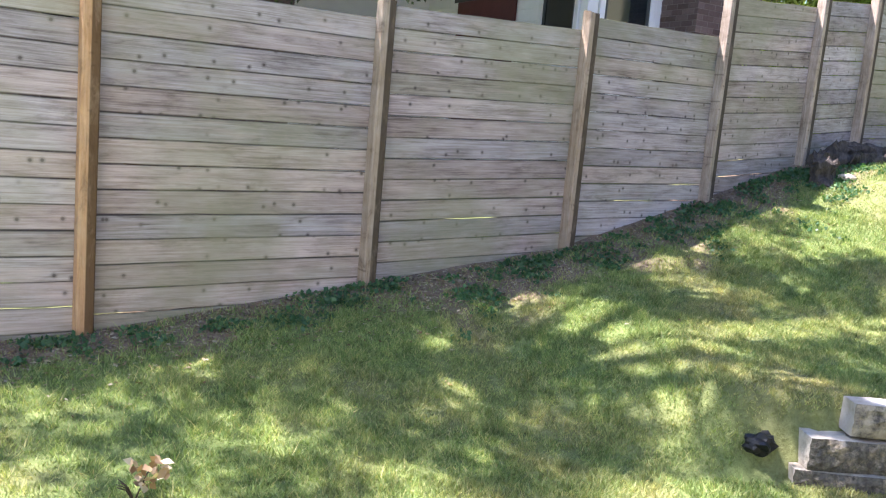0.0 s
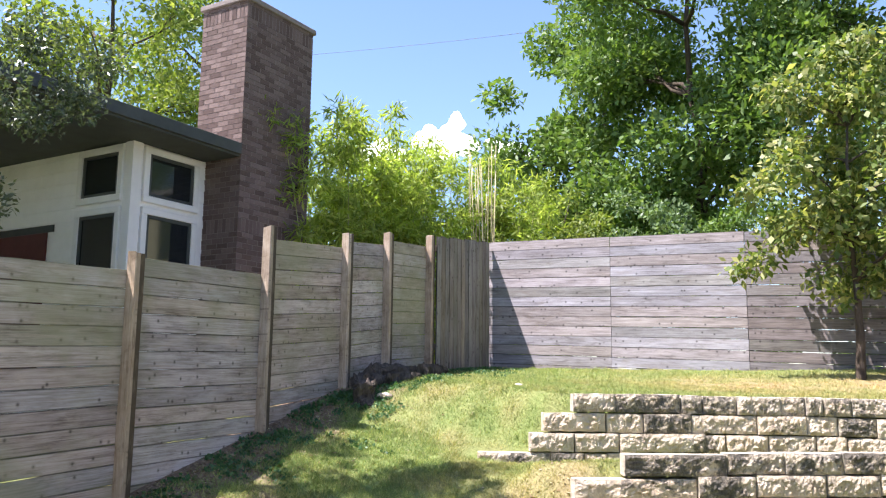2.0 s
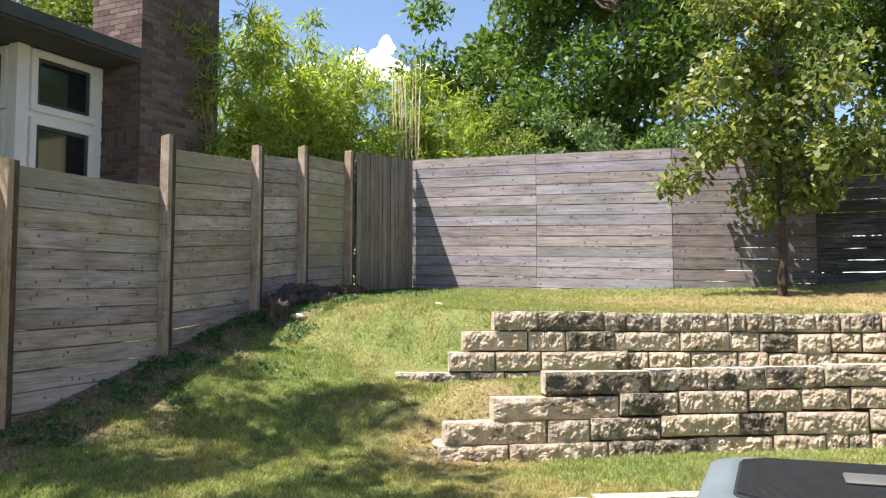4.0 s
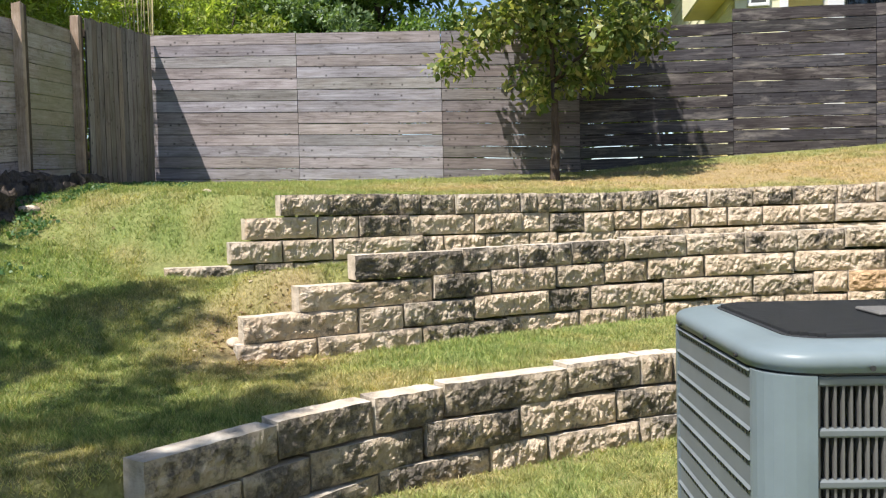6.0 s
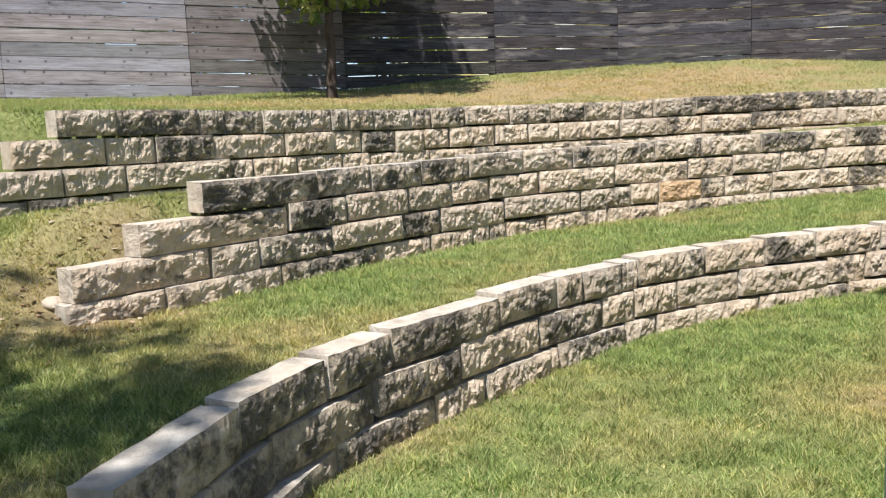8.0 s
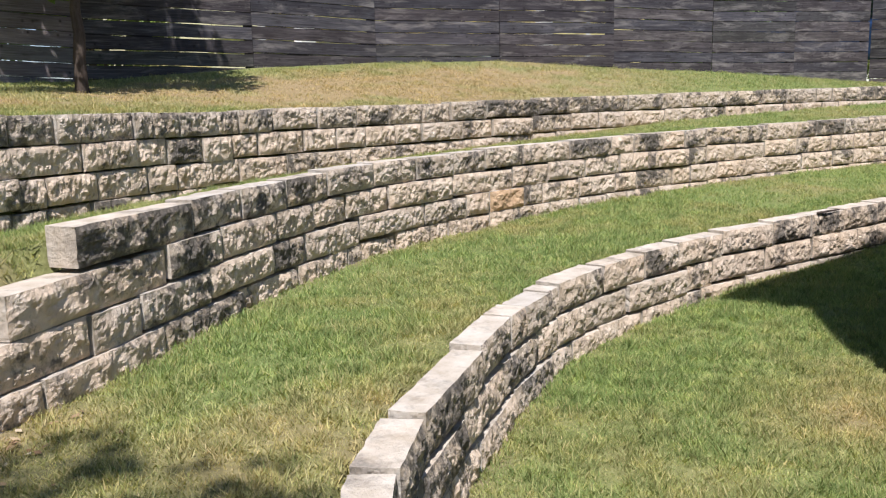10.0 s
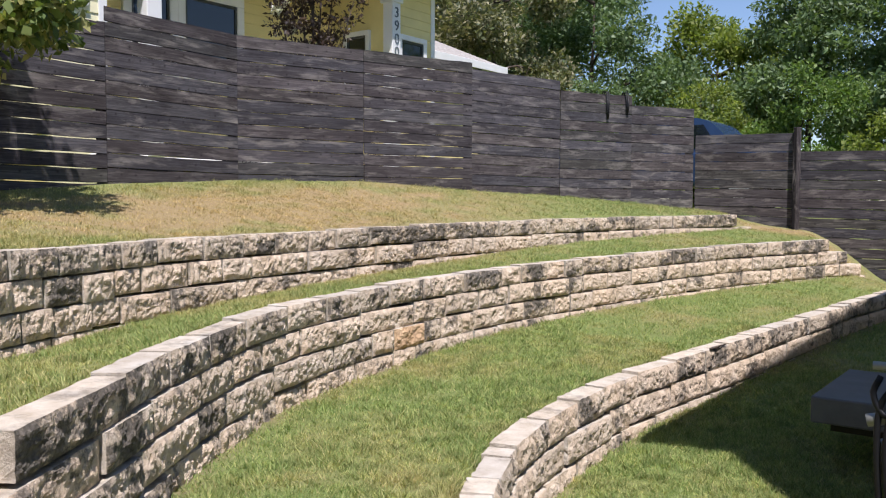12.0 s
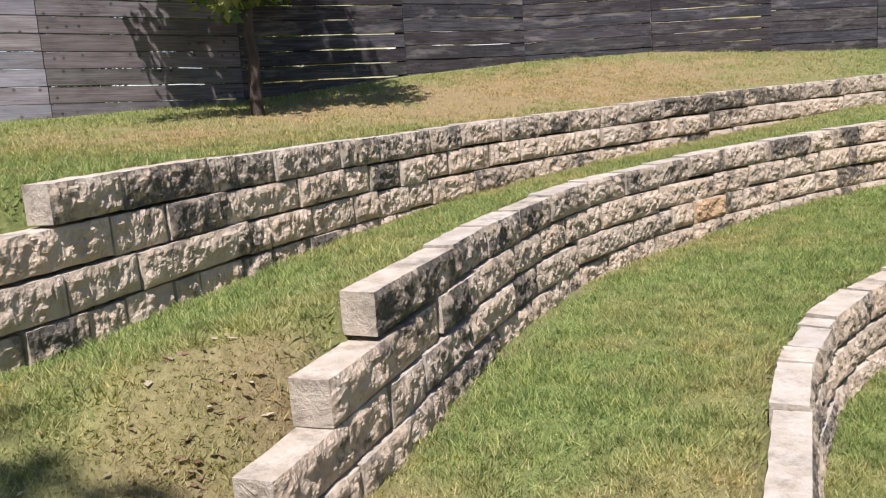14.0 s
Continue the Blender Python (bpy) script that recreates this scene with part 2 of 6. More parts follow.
def grass_material(name, blades):
    m, n, l, b = material(name, 0.75 if blades else 0.95, spec=0.2)
    g = n.new("ShaderNodeNewGeometry")
    dry = n.new("ShaderNodeAttribute")
    dry.attribute_name = "dry"
    soil = n.new("ShaderNodeAttribute")
    soil.attribute_name = "soil"
    if blades:
        green = ramp(n, l, g.outputs["Random Per Island"], [(0.0, (0.125, 0.19, 0.055)), (0.5, (0.25, 0.335, 0.11)), (0.85, (0.37, 0.43, 0.165)), (1.0, (0.5, 0.44, 0.21))])
        straw = ramp(n, l, g.outputs["Random Per Island"], [(0.0, (0.34, 0.27, 0.11)), (0.5, (0.52, 0.385, 0.19)), (1.0, (0.64, 0.50, 0.29))])
        col = mixc(n, l, dry.outputs["Fac"], green, straw)
        tuft = ramp(n, l, noise_tex(n, l, g.outputs["Position"], 9.0, 4, 0.65), [(0.32, (0.62, 0.66, 0.6)), (0.5, (1.0, 1.0, 1.0)), (0.68, (1.28, 1.22, 1.1))])
        col = mixc(n, l, 1.0, col, tuft, "MULTIPLY")
        l.new(col, b.inputs["Base Color"])
        t = n.new("ShaderNodeBsdfTranslucent")
        l.new(mixc(n, l, 1.0, col, (1.3, 1.35, 0.8), "MULTIPLY"), t.inputs["Color"])
        mx = node(n, "MixShader", Fac=0.3)
        l.new(b.outputs[0], mx.inputs[1])
        l.new(t.outputs[0], mx.inputs[2])
        l.new(mx.outputs[0], n["Material Output"].inputs["Surface"])
    else:
        f = noise_tex(n, l, g.outputs["Position"], 28.0, 6, 0.7)
        green = ramp(n, l, f, [(0.3, (0.10, 0.14, 0.035)), (0.7, (0.23, 0.27, 0.09))])
        straw = ramp(n, l, f, [(0.3, (0.2, 0.14, 0.07)), (0.7, (0.38, 0.29, 0.15))])
        earth = ramp(n, l, f, [(0.25, (0.12, 0.074, 0.047)), (0.5, (0.25, 0.168, 0.115)), (0.8, (0.38, 0.285, 0.21))])
        col = mixc(n, l, dry.outputs["Fac"], green, straw)
        col = mixc(n, l, soil.outputs["Fac"], col, earth)
        l.new(col, b.inputs["Base Color"])
        bump(n, l, b, f, 0.7, 0.03)
    return m


GROUND = grass_material("lawn_soil", False)
BLADE = grass_material("grass_blade", True)


def plain(name, colour, rough=0.6, metal=0.0, vary=0.12, scale=8.0, relief=0.0):
    m, n, l, b = material(name, rough, metal)
    pos = n.new("ShaderNodeNewGeometry").outputs["Position"]
    f = noise_tex(n, l, pos, scale, 6, 0.65)
    lo, hi = [c * (1 - vary) for c in colour], [min(1, c * (1 + vary)) for c in colour]
    l.new(ramp(n, l, f, [(0.3, lo), (0.7, hi)]), b.inputs["Base Color"])
    if relief:
        bump(n, l, b, f, 0.5, relief)
    return m


AC_PAINT = plain("grey_blue_enamel", (0.15, 0.19, 0.21), 0.4, 0.0, 0.1, 5)
AC_SIDE = plain("grey_steel_panel", (0.135, 0.155, 0.165), 0.5, 0.1, 0.1, 6)
AC_DARK = plain("black_grille", (0.035, 0.037, 0.04), 0.5, 0.2, 0.2, 20)
COIL = plain("dark_coil", (0.05, 0.045, 0.042), 0.6, 0.3, 0.3, 60)
BLACK = plain("black_rubber", (0.012, 0.012, 0.013), 0.45, 0.0, 0.2, 20)
GALV = plain("galvanised_steel", (0.42, 0.43, 0.42), 0.45, 0.6, 0.15, 15)
DARKVINYL = plain("dark_vinyl", (0.12, 0.118, 0.115), 0.5, 0.0, 0.2, 6)
WHITE = plain("white_paint", (0.78, 0.77, 0.74), 0.6, 0.0, 0.05, 3)
CREAM = plain("white_siding", (0.86, 0.85, 0.82), 0.7, 0.0, 0.06, 2)
YELLOW = plain("yellow_siding", (0.74, 0.62, 0.27), 0.7, 0.0, 0.07, 2)
PALE_YELLOW = plain("pale_yellow_siding", (0.76, 0.71, 0.46), 0.7, 0.0, 0.06, 2)
TRIM_DARK = plain("dark_eave_paint", (0.06, 0.065, 0.06), 0.6, 0.0, 0.2, 4)
SHINGLE = plain("grey_shingle", (0.33, 0.305, 0.28), 0.95, 0.0, 0.35, 14, 0.01)
MAROON = plain("maroon_door", (0.10, 0.025, 0.022), 0.5, 0.0, 0.2, 4)
BLUE_CAR = plain("blue_car_paint", (0.022, 0.045, 0.1), 0.25, 0.2, 0.1, 3)
STUMP = bark_material("rotten_wood", (0.018, 0.014, 0.012), (0.15, 0.12, 0.1))
CLOUD = plain("cloud", (0.95, 0.95, 0.95), 1.0, 0.0, 0.02, 0.01)
# a faint glow added to the clouds keeps their undersides white
CLOUD.node_tree.nodes["Principled BSDF"].inputs["Emission Color"].default_value = (0.9, 0.95, 1.0, 1)
CLOUD.node_tree.nodes["Principled BSDF"].inputs["Emission Strength"].default_value = 0.45
MORTAR = plain("mortar", (0.23, 0.19, 0.175), 0.95, 0.0, 0.2, 20)
UNLIT_ROOM = plain("dark_interior", (0.02, 0.02, 0.022), 0.9, 0.0, 0.2, 3)


def brick_material():
    m, n, l, b = material("brown_brick", 0.88, spec=0.2)
    oi = n.new("ShaderNodeNewGeometry")
    c = ramp(n, l, oi.outputs["Random Per Island"], [(0.0, (0.09, 0.06, 0.052)), (0.5, (0.14, 0.098, 0.086)), (1.0, (0.2, 0.145, 0.128))])
    f = noise_tex(n, l, oi.outputs["Position"], 30, 5, 0.7)
    c = mixc(n, l, 1.0, c, ramp(n, l, f, [(0.3, (0.75, 0.75, 0.75)), (0.7, (1.2, 1.2, 1.2))]), "MULTIPLY")
    l.new(c, b.inputs["Base Color"])
    bump(n, l, b, f, 0.5, 0.006)
    return m


BRICK = brick_material()


def glass_material():
    m, n, l, b = material("window_glass", 0.05, spec=0.8)
    b.inputs["Base Color"].default_value = (0.012, 0.016, 0.018, 1)
    return m


GLASS = glass_material()

# ---------------------------------------------------------------- mesh helpers


def mesh_from(name, verts, faces, mat=None, smooth=False):
    me = bpy.data.meshes.new(name)
    me.from_pydata([tuple(v) for v in verts], [], [tuple(f) for f in faces])
    if mat:
        me.materials.append(mat)
    if smooth:
        me.polygons.foreach_set("use_smooth", [True] * len(me.polygons))
    me.update()
    return me


def part(name, bm, mat, parent=None, label=""):
    """Links a bmesh or a mesh as one object under a thing or a part."""
    if isinstance(bm, bmesh.types.BMesh):
        me = bpy.data.meshes.new(name)
        bm.to_mesh(me)
        bm.free()
    else:
        me = bm
    if mat and not me.materials:
        me.materials.append(mat)
    ob = new(name, me)
    if parent:
        ob.parent = parent
    if label:
        tagged(ob, label)
    return ob


def thing(name, label, category, where=(0, 0, 0), group="", kind=""):
    ob = new(name)
    ob.empty_display_size = 0.2
    ob.location = where
    return tagged(ob, label, category, group, kind)


def add_box(bm, x0, x1, y0, y1, z0, z1, bevel=0.0, m=None, segs=1):
    r = bmesh.ops.create_cube(bm, size=1.0)
    vs = r["verts"]
    for v in vs:
        v.co = Vector((x0 + (v.co.x + 0.5) * (x1 - x0), y0 + (v.co.y + 0.5) * (y1 - y0), z0 + (v.co.z + 0.5) * (z1 - z0)))
    if bevel:
        es = list({e for v in vs for e in v.link_edges})
        r2 = bmesh.ops.bevel(bm, geom=es, offset=bevel, segments=segs, affect="EDGES", profile=0.5)
        vs = list({v for f in r2["faces"] for v in f.verts} | {v for v in vs if v.is_valid})
    if m:
        bmesh.ops.transform(bm, matrix=m, verts=vs)
    return vs


def box(x0, x1, y0, y1, z0, z1, bevel=0.0, m=None, segs=1):
    bm = bmesh.new()
    add_box(bm, x0, x1, y0, y1, z0, z1, bevel, m, segs)
    return bm


def tube_data(points, radii, sides=8):
    """Verts and faces of a tapered tube through the points."""
    verts, faces = [], []
    pts = [Vector(p) for p in points]
    for i, p in enumerate(pts):
        d = (pts[min(i + 1, len(pts) - 1)] - pts[max(i - 1, 0)]).normalized()
        a = d.cross(Vector((0.31, 0.17, 0.93)))
        a = a.normalized() if a.length > 1e-4 else Vector((1, 0, 0))
        c = d.cross(a)
        for k in range(sides):
            w = 2 * math.pi * k / sides
            verts.append(p + (a * math.cos(w) + c * math.sin(w)) * radii[i])
    for i in range(len(pts) - 1):
        for k in range(sides):
            q = (k + 1) % sides
            faces.append((i * sides + k, i * sides + q, (i + 1) * sides + q, (i + 1) * sides + k))
    faces.append(tuple(range(sides))[::-1])
    faces.append(tuple((len(pts) - 1) * sides + k for k in range(sides)))
    return verts, faces


def merge(parts_):
    verts, faces = [], []
    for v, f in parts_:
        o = len(verts)
        verts += v
        faces += [tuple(i + o for i in q) for q in f]
    return verts, faces


def tube(name, points, radii, mat, parent=None, sides=8, label=""):
    if isinstance(radii, (int, float)):
        radii = [radii] * len(points)
    v, f = tube_data(points, radii, sides)
    return part(name, mesh_from(name, v, f, mat, True), None, parent, label)


def catmull(points, step=0.05):
    """A smooth curve through plan points, evenly sampled."""
    p = [np.array(q, float) for q in points]
    p = [2 * p[0] - p[1], *p, 2 * p[-1] - p[-2]]
    out = []
    for i in range(1, len(p) - 2):
        k = max(4, int(np.linalg.norm(p[i + 1] - p[i]) / 0.02))
        for j in range(k):
            t = j / k
            out.append(0.5 * (2 * p[i] + (p[i + 1] - p[i - 1]) * t + (2 * p[i - 1] - 5 * p[i] + 4 * p[i + 1] - p[i + 2]) * t * t + (3 * p[i] - p[i - 1] - 3 * p[i + 1] + p[i + 2]) * t ** 3))
    out.append(p[-2])
    out = np.array(out)
    s = np.concatenate([[0], np.cumsum(np.linalg.norm(np.diff(out, axis=0), axis=1))])
    n = max(2, int(s[-1] / step) + 1)
    q = np.linspace(0, s[-1], n)
    return np.stack([np.interp(q, s, out[:, k]) for k in range(out.shape[1])], 1), q


# ---------------------------------------------------------------- plan of the retaining walls
# front top edges in plan from the open end near the board fence; ends of each course; heights of top and foot by y
WALLS = {
    "low": dict(line=[(4.45, 2.96), (5.06, 2.66), (5.75, 2.27), (6.22, 1.86), (6.52, 1.5), (6.82, 1.02), (7.19, 0.42), (7.47, -0.25), (7.61, -1.0), (7.66, -1.9), (7.57, -3.0), (7.42, -4.35), (7.3, -5.85), (7.13, -7.5), (6.9, -9.2)],
                end=(5.15, 2.62), starts=(0.0, -0.22, -0.28), longer=1.45, top=[(-9.2, 0.52), (-4.3, 0.44), (-1.9, 0.385), (-0.3, 0.335), (1.0, 0.305), (2.3, 0.25), (2.7, 0.235)],
                foot=[(-9.2, 0.2), (-4.2, 0.05), (-1.5, -0.1), (0.8, -0.22), (2.7, -0.22)], rows=3, course=0.19, tail=(0.0, 0.1, 0.2),
                north=[(4.0, 3.5), (3.6, 4.5), (3.3, 6.2), (3.2, 60)], south=[(6.7, -11), (6.5, -60)]),
    "mid": dict(line=[(7.2, 3.2), (7.37, 2.88), (7.74, 2.36), (8.1, 1.85), (8.68, 0.97), (9.2, -0.1), (9.45, -1.3), (9.52, -2.6), (9.4, -4.15), (9.0, -6.3), (8.5, -7.9), (7.9, -9.25)],
                end=(7.74, 2.36), starts=(0.0, -0.42, -0.8, -0.85), top=[(-9.25, 1.16), (-4.15, 1.055), (-1.3, 1.0), (2.33, 0.92)],
                foot=[(-9.3, 0.62), (-4.3, 0.47), (-1.3, 0.335), (2.5, 0.25)], rows=4, course=0.182, tail=(0.0, 0.4, 0.7, 0.8),
                north=[(6.9, 4.2), (6.7, 6.2), (6.6, 60)], south=[(7.3, -10.6), (7.0, -60)]),
    "up": dict(line=[(8.35, 4.25), (8.6, 3.75), (8.88, 3.24), (9.45, 2.4), (10.0, 1.4), (10.42, 0.45), (10.68, -0.6), (10.8, -2.0), (10.83, -3.4), (10.75, -4.95), (10.4, -6.7), (9.9, -8.3), (9.3, -9.5)],
               end=(8.88, 3.24), starts=(0.0, -0.3, -0.44, -0.95), top=[(-9.5, 1.5), (-4.9, 1.45), (-2.0, 1.4), (0.5, 1.375), (3.3, 1.395)],
               foot=[(-9.5, 1.28), (-6.0, 1.13), (-4.0, 1.01), (-1.5, 0.87), (1.0, 0.745), (3.3, 0.66)], rows=4, course=0.192, tail=(0.0, 0.3, 0.35, 0.4),
               north=[(8.1, 5.0), (7.9, 6.3), (7.8, 60)], south=[(8.9, -10.7), (8.6, -60)]),
}
FENCE_FAR = [(13.5, 6.6), (13.5, 4.46), (13.5, 2.43), (13.5, 0.57), (13.5, -1.42), (13.5, -3.2), (12.92, -4.9), (12.38, -6.7), (11.83, -8.4), (11.17, -9.67), (10.45, -10.65)]
FAR_FOOT = [1.7, 1.7, 1.69, 1.72, 1.88, 1.96, 1.98, 1.87, 1.8, 1.68, 1.55]
FAR_TOP = [(3.84, 3.77), (3.77, 3.7), (3.70, 3.63), (3.62, 3.61), (3.78, 3.76), (3.76, 3.76), (3.76, 3.77), (3.68, 3.66), (3.5, 3.49), (3.34, 3.32)]


def table(rows, y):
    rows = sorted(rows)
    return np.interp(y, [r[0] for r in rows], [r[1] for r in rows])


# distances from each wall's upright end to the joints between its stones, course by course
JOINTS = {
    "low": ((0.71, 1.27, 1.7, 2.49, 3.01, 3.24, 3.59, 3.74, 4.31, 4.81, 5.23, 5.76),
            (0.49, 0.88, 1.57, 2.16, 2.83, 3.4),
            (1.28, 1.96, 2.34, 2.98, 3.59)),
    "mid": ((0.87, 1.36, 1.84, 2.33, 2.89, 3.41, 3.86, 4.27, 4.76, 5.38, 5.95, 6.28, 6.71, 7.03, 7.33, 7.86, 8.27, 8.78),
            (0.61, 1.1, 1.69, 2.13, 2.53, 3.05, 3.83, 4.61, 5.08, 5.59, 6.07, 6.48, 7.07, 7.34, 7.78, 8.24, 8.77),
            (0.01, 0.36, 0.94, 1.61, 1.99, 2.67, 3.47, 3.99, 4.28, 4.74, 4.99, 5.5, 6.01, 6.31, 6.83, 7.1, 7.5, 7.95, 8.85),
            (-0.3, 0.5, 1.23, 1.88, 2.31, 2.5, 2.67, 3.1)),
    "up": ((0.43, 1.09, 1.31, 1.65, 2.08, 2.32, 2.49, 2.76, 3.15, 3.39, 3.76, 4.26, 4.72, 5.11, 5.55, 5.92, 6.44, 7.23, 8.05, 8.7, 9.32, 9.61, 10.36, 10.99, 11.4, 11.92),
            (0.33, 0.71, 1.19, 1.84, 2.32, 2.62, 2.98, 3.29, 3.58, 4.09, 4.46, 4.81, 5.18, 5.52, 6.08, 6.51, 7.12, 7.75, 8.21, 8.63, 9.31, 10.33, 10.85, 11.34, 11.67),
            (0.01, 0.46, 1.32, 1.52, 1.94, 2.4, 2.7, 3.07, 3.35, 3.88, 4.62, 5.5, 6.2),
            (-0.23, 0.1, 0.34)),
}
for key, w in WALLS.items():
    w["joints"] = JOINTS[key]
    w["curve"], w["s"] = catmull(w["line"], 0.04)
    w["s0"] = w["s"][np.argmin(np.linalg.norm(w["curve"] - np.array(w["end"]), axis=1))]
    full = np.concatenate([np.array(w["north"][::-1]), w["curve"], np.array(w["south"])])
    pts = []
    for a, b_ in zip(full[:-1], full[1:]):
        n_ = max(1, int(np.linalg.norm(b_ - a) / 0.08)) if abs(a[1]) < 20 and abs(b_[1]) < 20 else 60
        for j in range(n_):
            pts.append(a + (b_ - a) * j / n_)
    w["full"] = np.array(pts)
    tan = np.gradient(w["full"], axis=0)
    tan /= np.linalg.norm(tan, axis=1)[:, None]
    w["normal"] = np.stack([-tan[:, 1], tan[:, 0]], 1)


def side_of(w, x, y):
    """Signed distance behind the wall's face, and how far past either end the place lies."""
    sh = np.shape(x)
    p = np.stack([np.ravel(x), np.ravel(y)], 1)
    sd, over = np.empty(len(p)), np.empty(len(p))
    a, z = np.array(w["end"]), w["curve"][-1]
    for i in range(0, len(p), 4000):
        q = p[i:i + 4000]
        d = np.linalg.norm(q[:, None] - w["full"][None], axis=2)
        k = np.argmin(d, axis=1)
        c, nn = w["full"][k], w["normal"][k]
        s = np.sum((q - c) * nn, axis=1)
        sd[i:i + 4000] = np.sign(s) * d[np.arange(len(q)), k]
        past = np.maximum(c[:, 1] - a[1], z[1] - c[:, 1])
        over[i:i + 4000] = np.maximum(past, 0)
    return sd.reshape(sh), over.reshape(sh)


def smooth01(t):
    t = np.clip(t, 0, 1)
    return t * t * (3 - 2 * t)


def ground_z(x, y):
    x, y = np.asarray(x, float), np.asarray(y, float)
    sds = {k: side_of(w, x, y) for k, w in WALLS.items()}
    sig = {}
    for k, (sd, over) in sds.items():
        width = 0.10 + 1.2 * smooth01(over / 0.8) + 1.6 * smooth01((over - 0.5) / 2.5)
        sig[k] = smooth01((sd - 0.125 - 0.3 * (width - 0.1)) / width + 0.5)
    lawn = table(WALLS["low"]["foot"], y)
    near = np.exp(-((x - 0.5) ** 2 / 6 + (y - 0.5) ** 2 / 30))
    lawn = lawn + 0.12 * near

    def between(lo, hi):
        f = np.clip(sds[lo][0], 0.05, None) / (np.clip(sds[lo][0], 0.05, None) + np.clip(-sds[hi][0], 0.05, None))
        return (1 - f) * (table(WALLS[lo]["top"], y) - 0.035) + f * table(WALLS[hi]["foot"], y)

    t1, t2 = between("low", "mid"), between("mid", "up")
    fx = np.interp(y, [p[1] for p in FENCE_FAR][::-1], [p[0] for p in FENCE_FAR][::-1])
    ff = np.interp(y, [p[1] for p in FENCE_FAR][::-1], FAR_FOOT[::-1])
    back = np.clip(fx - x, 0, None)
    f3 = np.clip(sds["up"][0], 0.05, None) / (np.clip(sds["up"][0], 0.05, None) + back + 0.02)
    t3 = (1 - f3) * (table(WALLS["up"]["top"], y) - 0.03) + f3 * ff
    return lawn + (t1 - lawn) * sig["low"] + (t2 - t1) * sig["mid"] + (t3 - t2) * sig["up"]


def axis_lines(lo, hi, step):
    inner = list(np.arange(lo, hi + 1e-6, step))
    out, d, v = [], step, hi
    while v < 900:
        d *= 1.35
        v += d
        out.append(v)
    low, d, v = [], step, lo
    while v > -900:
        d *= 1.35
        v -= d
        low.append(v)
    return np.array(low[::-1] + inner + out)


GX, GY = axis_lines(-2.0, 14.6, 0.09), axis_lines(-11.5, 8.0, 0.09)
MX, MY = np.meshgrid(GX, GY, indexing="ij")
GZ = ground_z(MX, MY)
nz = np.array([[noise.noise((a * 0.9, b_ * 0.9, 0.0)) for b_ in GY] for a in GX])
nz2 = np.array([[noise.noise((a * 3.1, b_ * 3.1, 5.0)) for b_ in GY] for a in GX])
# the bank along the board fence rises evenly
FENCE_Y = 5.6 + 0.0897 * (MX - 1.67)
bank = np.interp(GX, [-2, 1.66, 3.68, 5.65, 7.47, 9.0, 10.0, 11.5, 13.5], [-0.12, 0.0, 0.25, 0.5, 0.97, 1.4, 1.53, 1.62, 1.72])
at_fence = ground_z(GX, 5.6 + 0.0897 * (GX - 1.67))
GZ = GZ + (bank - at_fence)[:, None] * np.exp(-(np.clip(FENCE_Y - MY, 0, None) / 1.5) ** 2) * np.exp(-(np.clip(MY - FENCE_Y, 0, None) / 6) ** 2)
GZ = GZ + 0.012 * nz2 * (np.abs(MX) < 20)
# dry patches and bare earth
top_sd = side_of(WALLS["up"], MX, MY)[0]
low_sd = side_of(WALLS["low"], MX, MY)[0]
mid_sd = side_of(WALLS["mid"], MX, MY)[0]
DRY = np.clip(0.17 + 0.6 * nz + 0.5 * nz2, 0, 0.65) * 0.8
DRY = np.maximum(DRY, np.exp(-((MX - 11.8) ** 2 / 1.6 + (MY - 0.4) ** 2 / 5)) * (0.75 + 0.6 * nz2))
DRY = np.maximum(DRY, np.exp(-((MX - 11.9) ** 2 / 1.6 + (MY + 2.2) ** 2 / 20)) * (1.25 + 0.9 * nz2 + 0.5 * nz))
DRY = np.maximum(DRY, np.exp(-((MX - 11.2) ** 2 / 1.2 + (MY - 1.9) ** 2 / 3)) * (0.85 + 0.7 * nz2))
DRY = np.maximum(DRY, np.exp(-((MX - 6.6) ** 2 / 0.25 + (MY - 1.9) ** 2 / 0.9)) * (0.8 + 0.5 * nz2))
DRY = np.maximum(DRY, np.exp(-((MX - 5.9) ** 2 / 0.3 + (MY + 0.7) ** 2 / 0.5)) * (0.9 + 0.5 * nz2))
DRY = np.maximum(DRY, np.exp(-((MX - 8.6) ** 2 / 1.6 + (MY + 10.1) ** 2 / 0.3)) * 1.2)
DRY = np.where(low_sd < 0, DRY * np.where(MY < 2.6, 0.75, 0.85), DRY)
lush = ((top_sd < 0) & (low_sd > 0) & (MY < 1.0))
DRY = np.where(lush, DRY * 0.95, DRY)
DRY = np.clip(DRY, 0, 1)
SOIL = (1 - smooth01((FENCE_Y - MY - 0.45 - 0.5 * nz - 0.35 * nz2) / 0.5)) * 0.95
SOIL = np.where(MX > 9.3, SOIL * 0.4, SOIL)
SOIL = np.where(MY > FENCE_Y + 0.35, 0.1, SOIL)
for sd_, w_ in ((low_sd, "low"), (mid_sd, "mid"), (top_sd, "up")):
    SOIL = np.maximum(SOIL, np.exp(-np.abs(sd_ + 0.03) / 0.05) * 0.7 * (MY > -9) * (MY < WALLS[w_]["end"][1]))
SOIL = np.maximum(SOIL, np.exp(-((MX - 7.5) ** 2 + (MY - 2.95) ** 2) / 0.12) * (0.4 + 0.5 * nz2))
DRY = np.clip(np.maximum(DRY, np.exp(-((MX - 7.4) ** 2 + (MY - 3.0) ** 2) / 0.5) * (0.9 + 0.5 * nz2)), 0, 1)
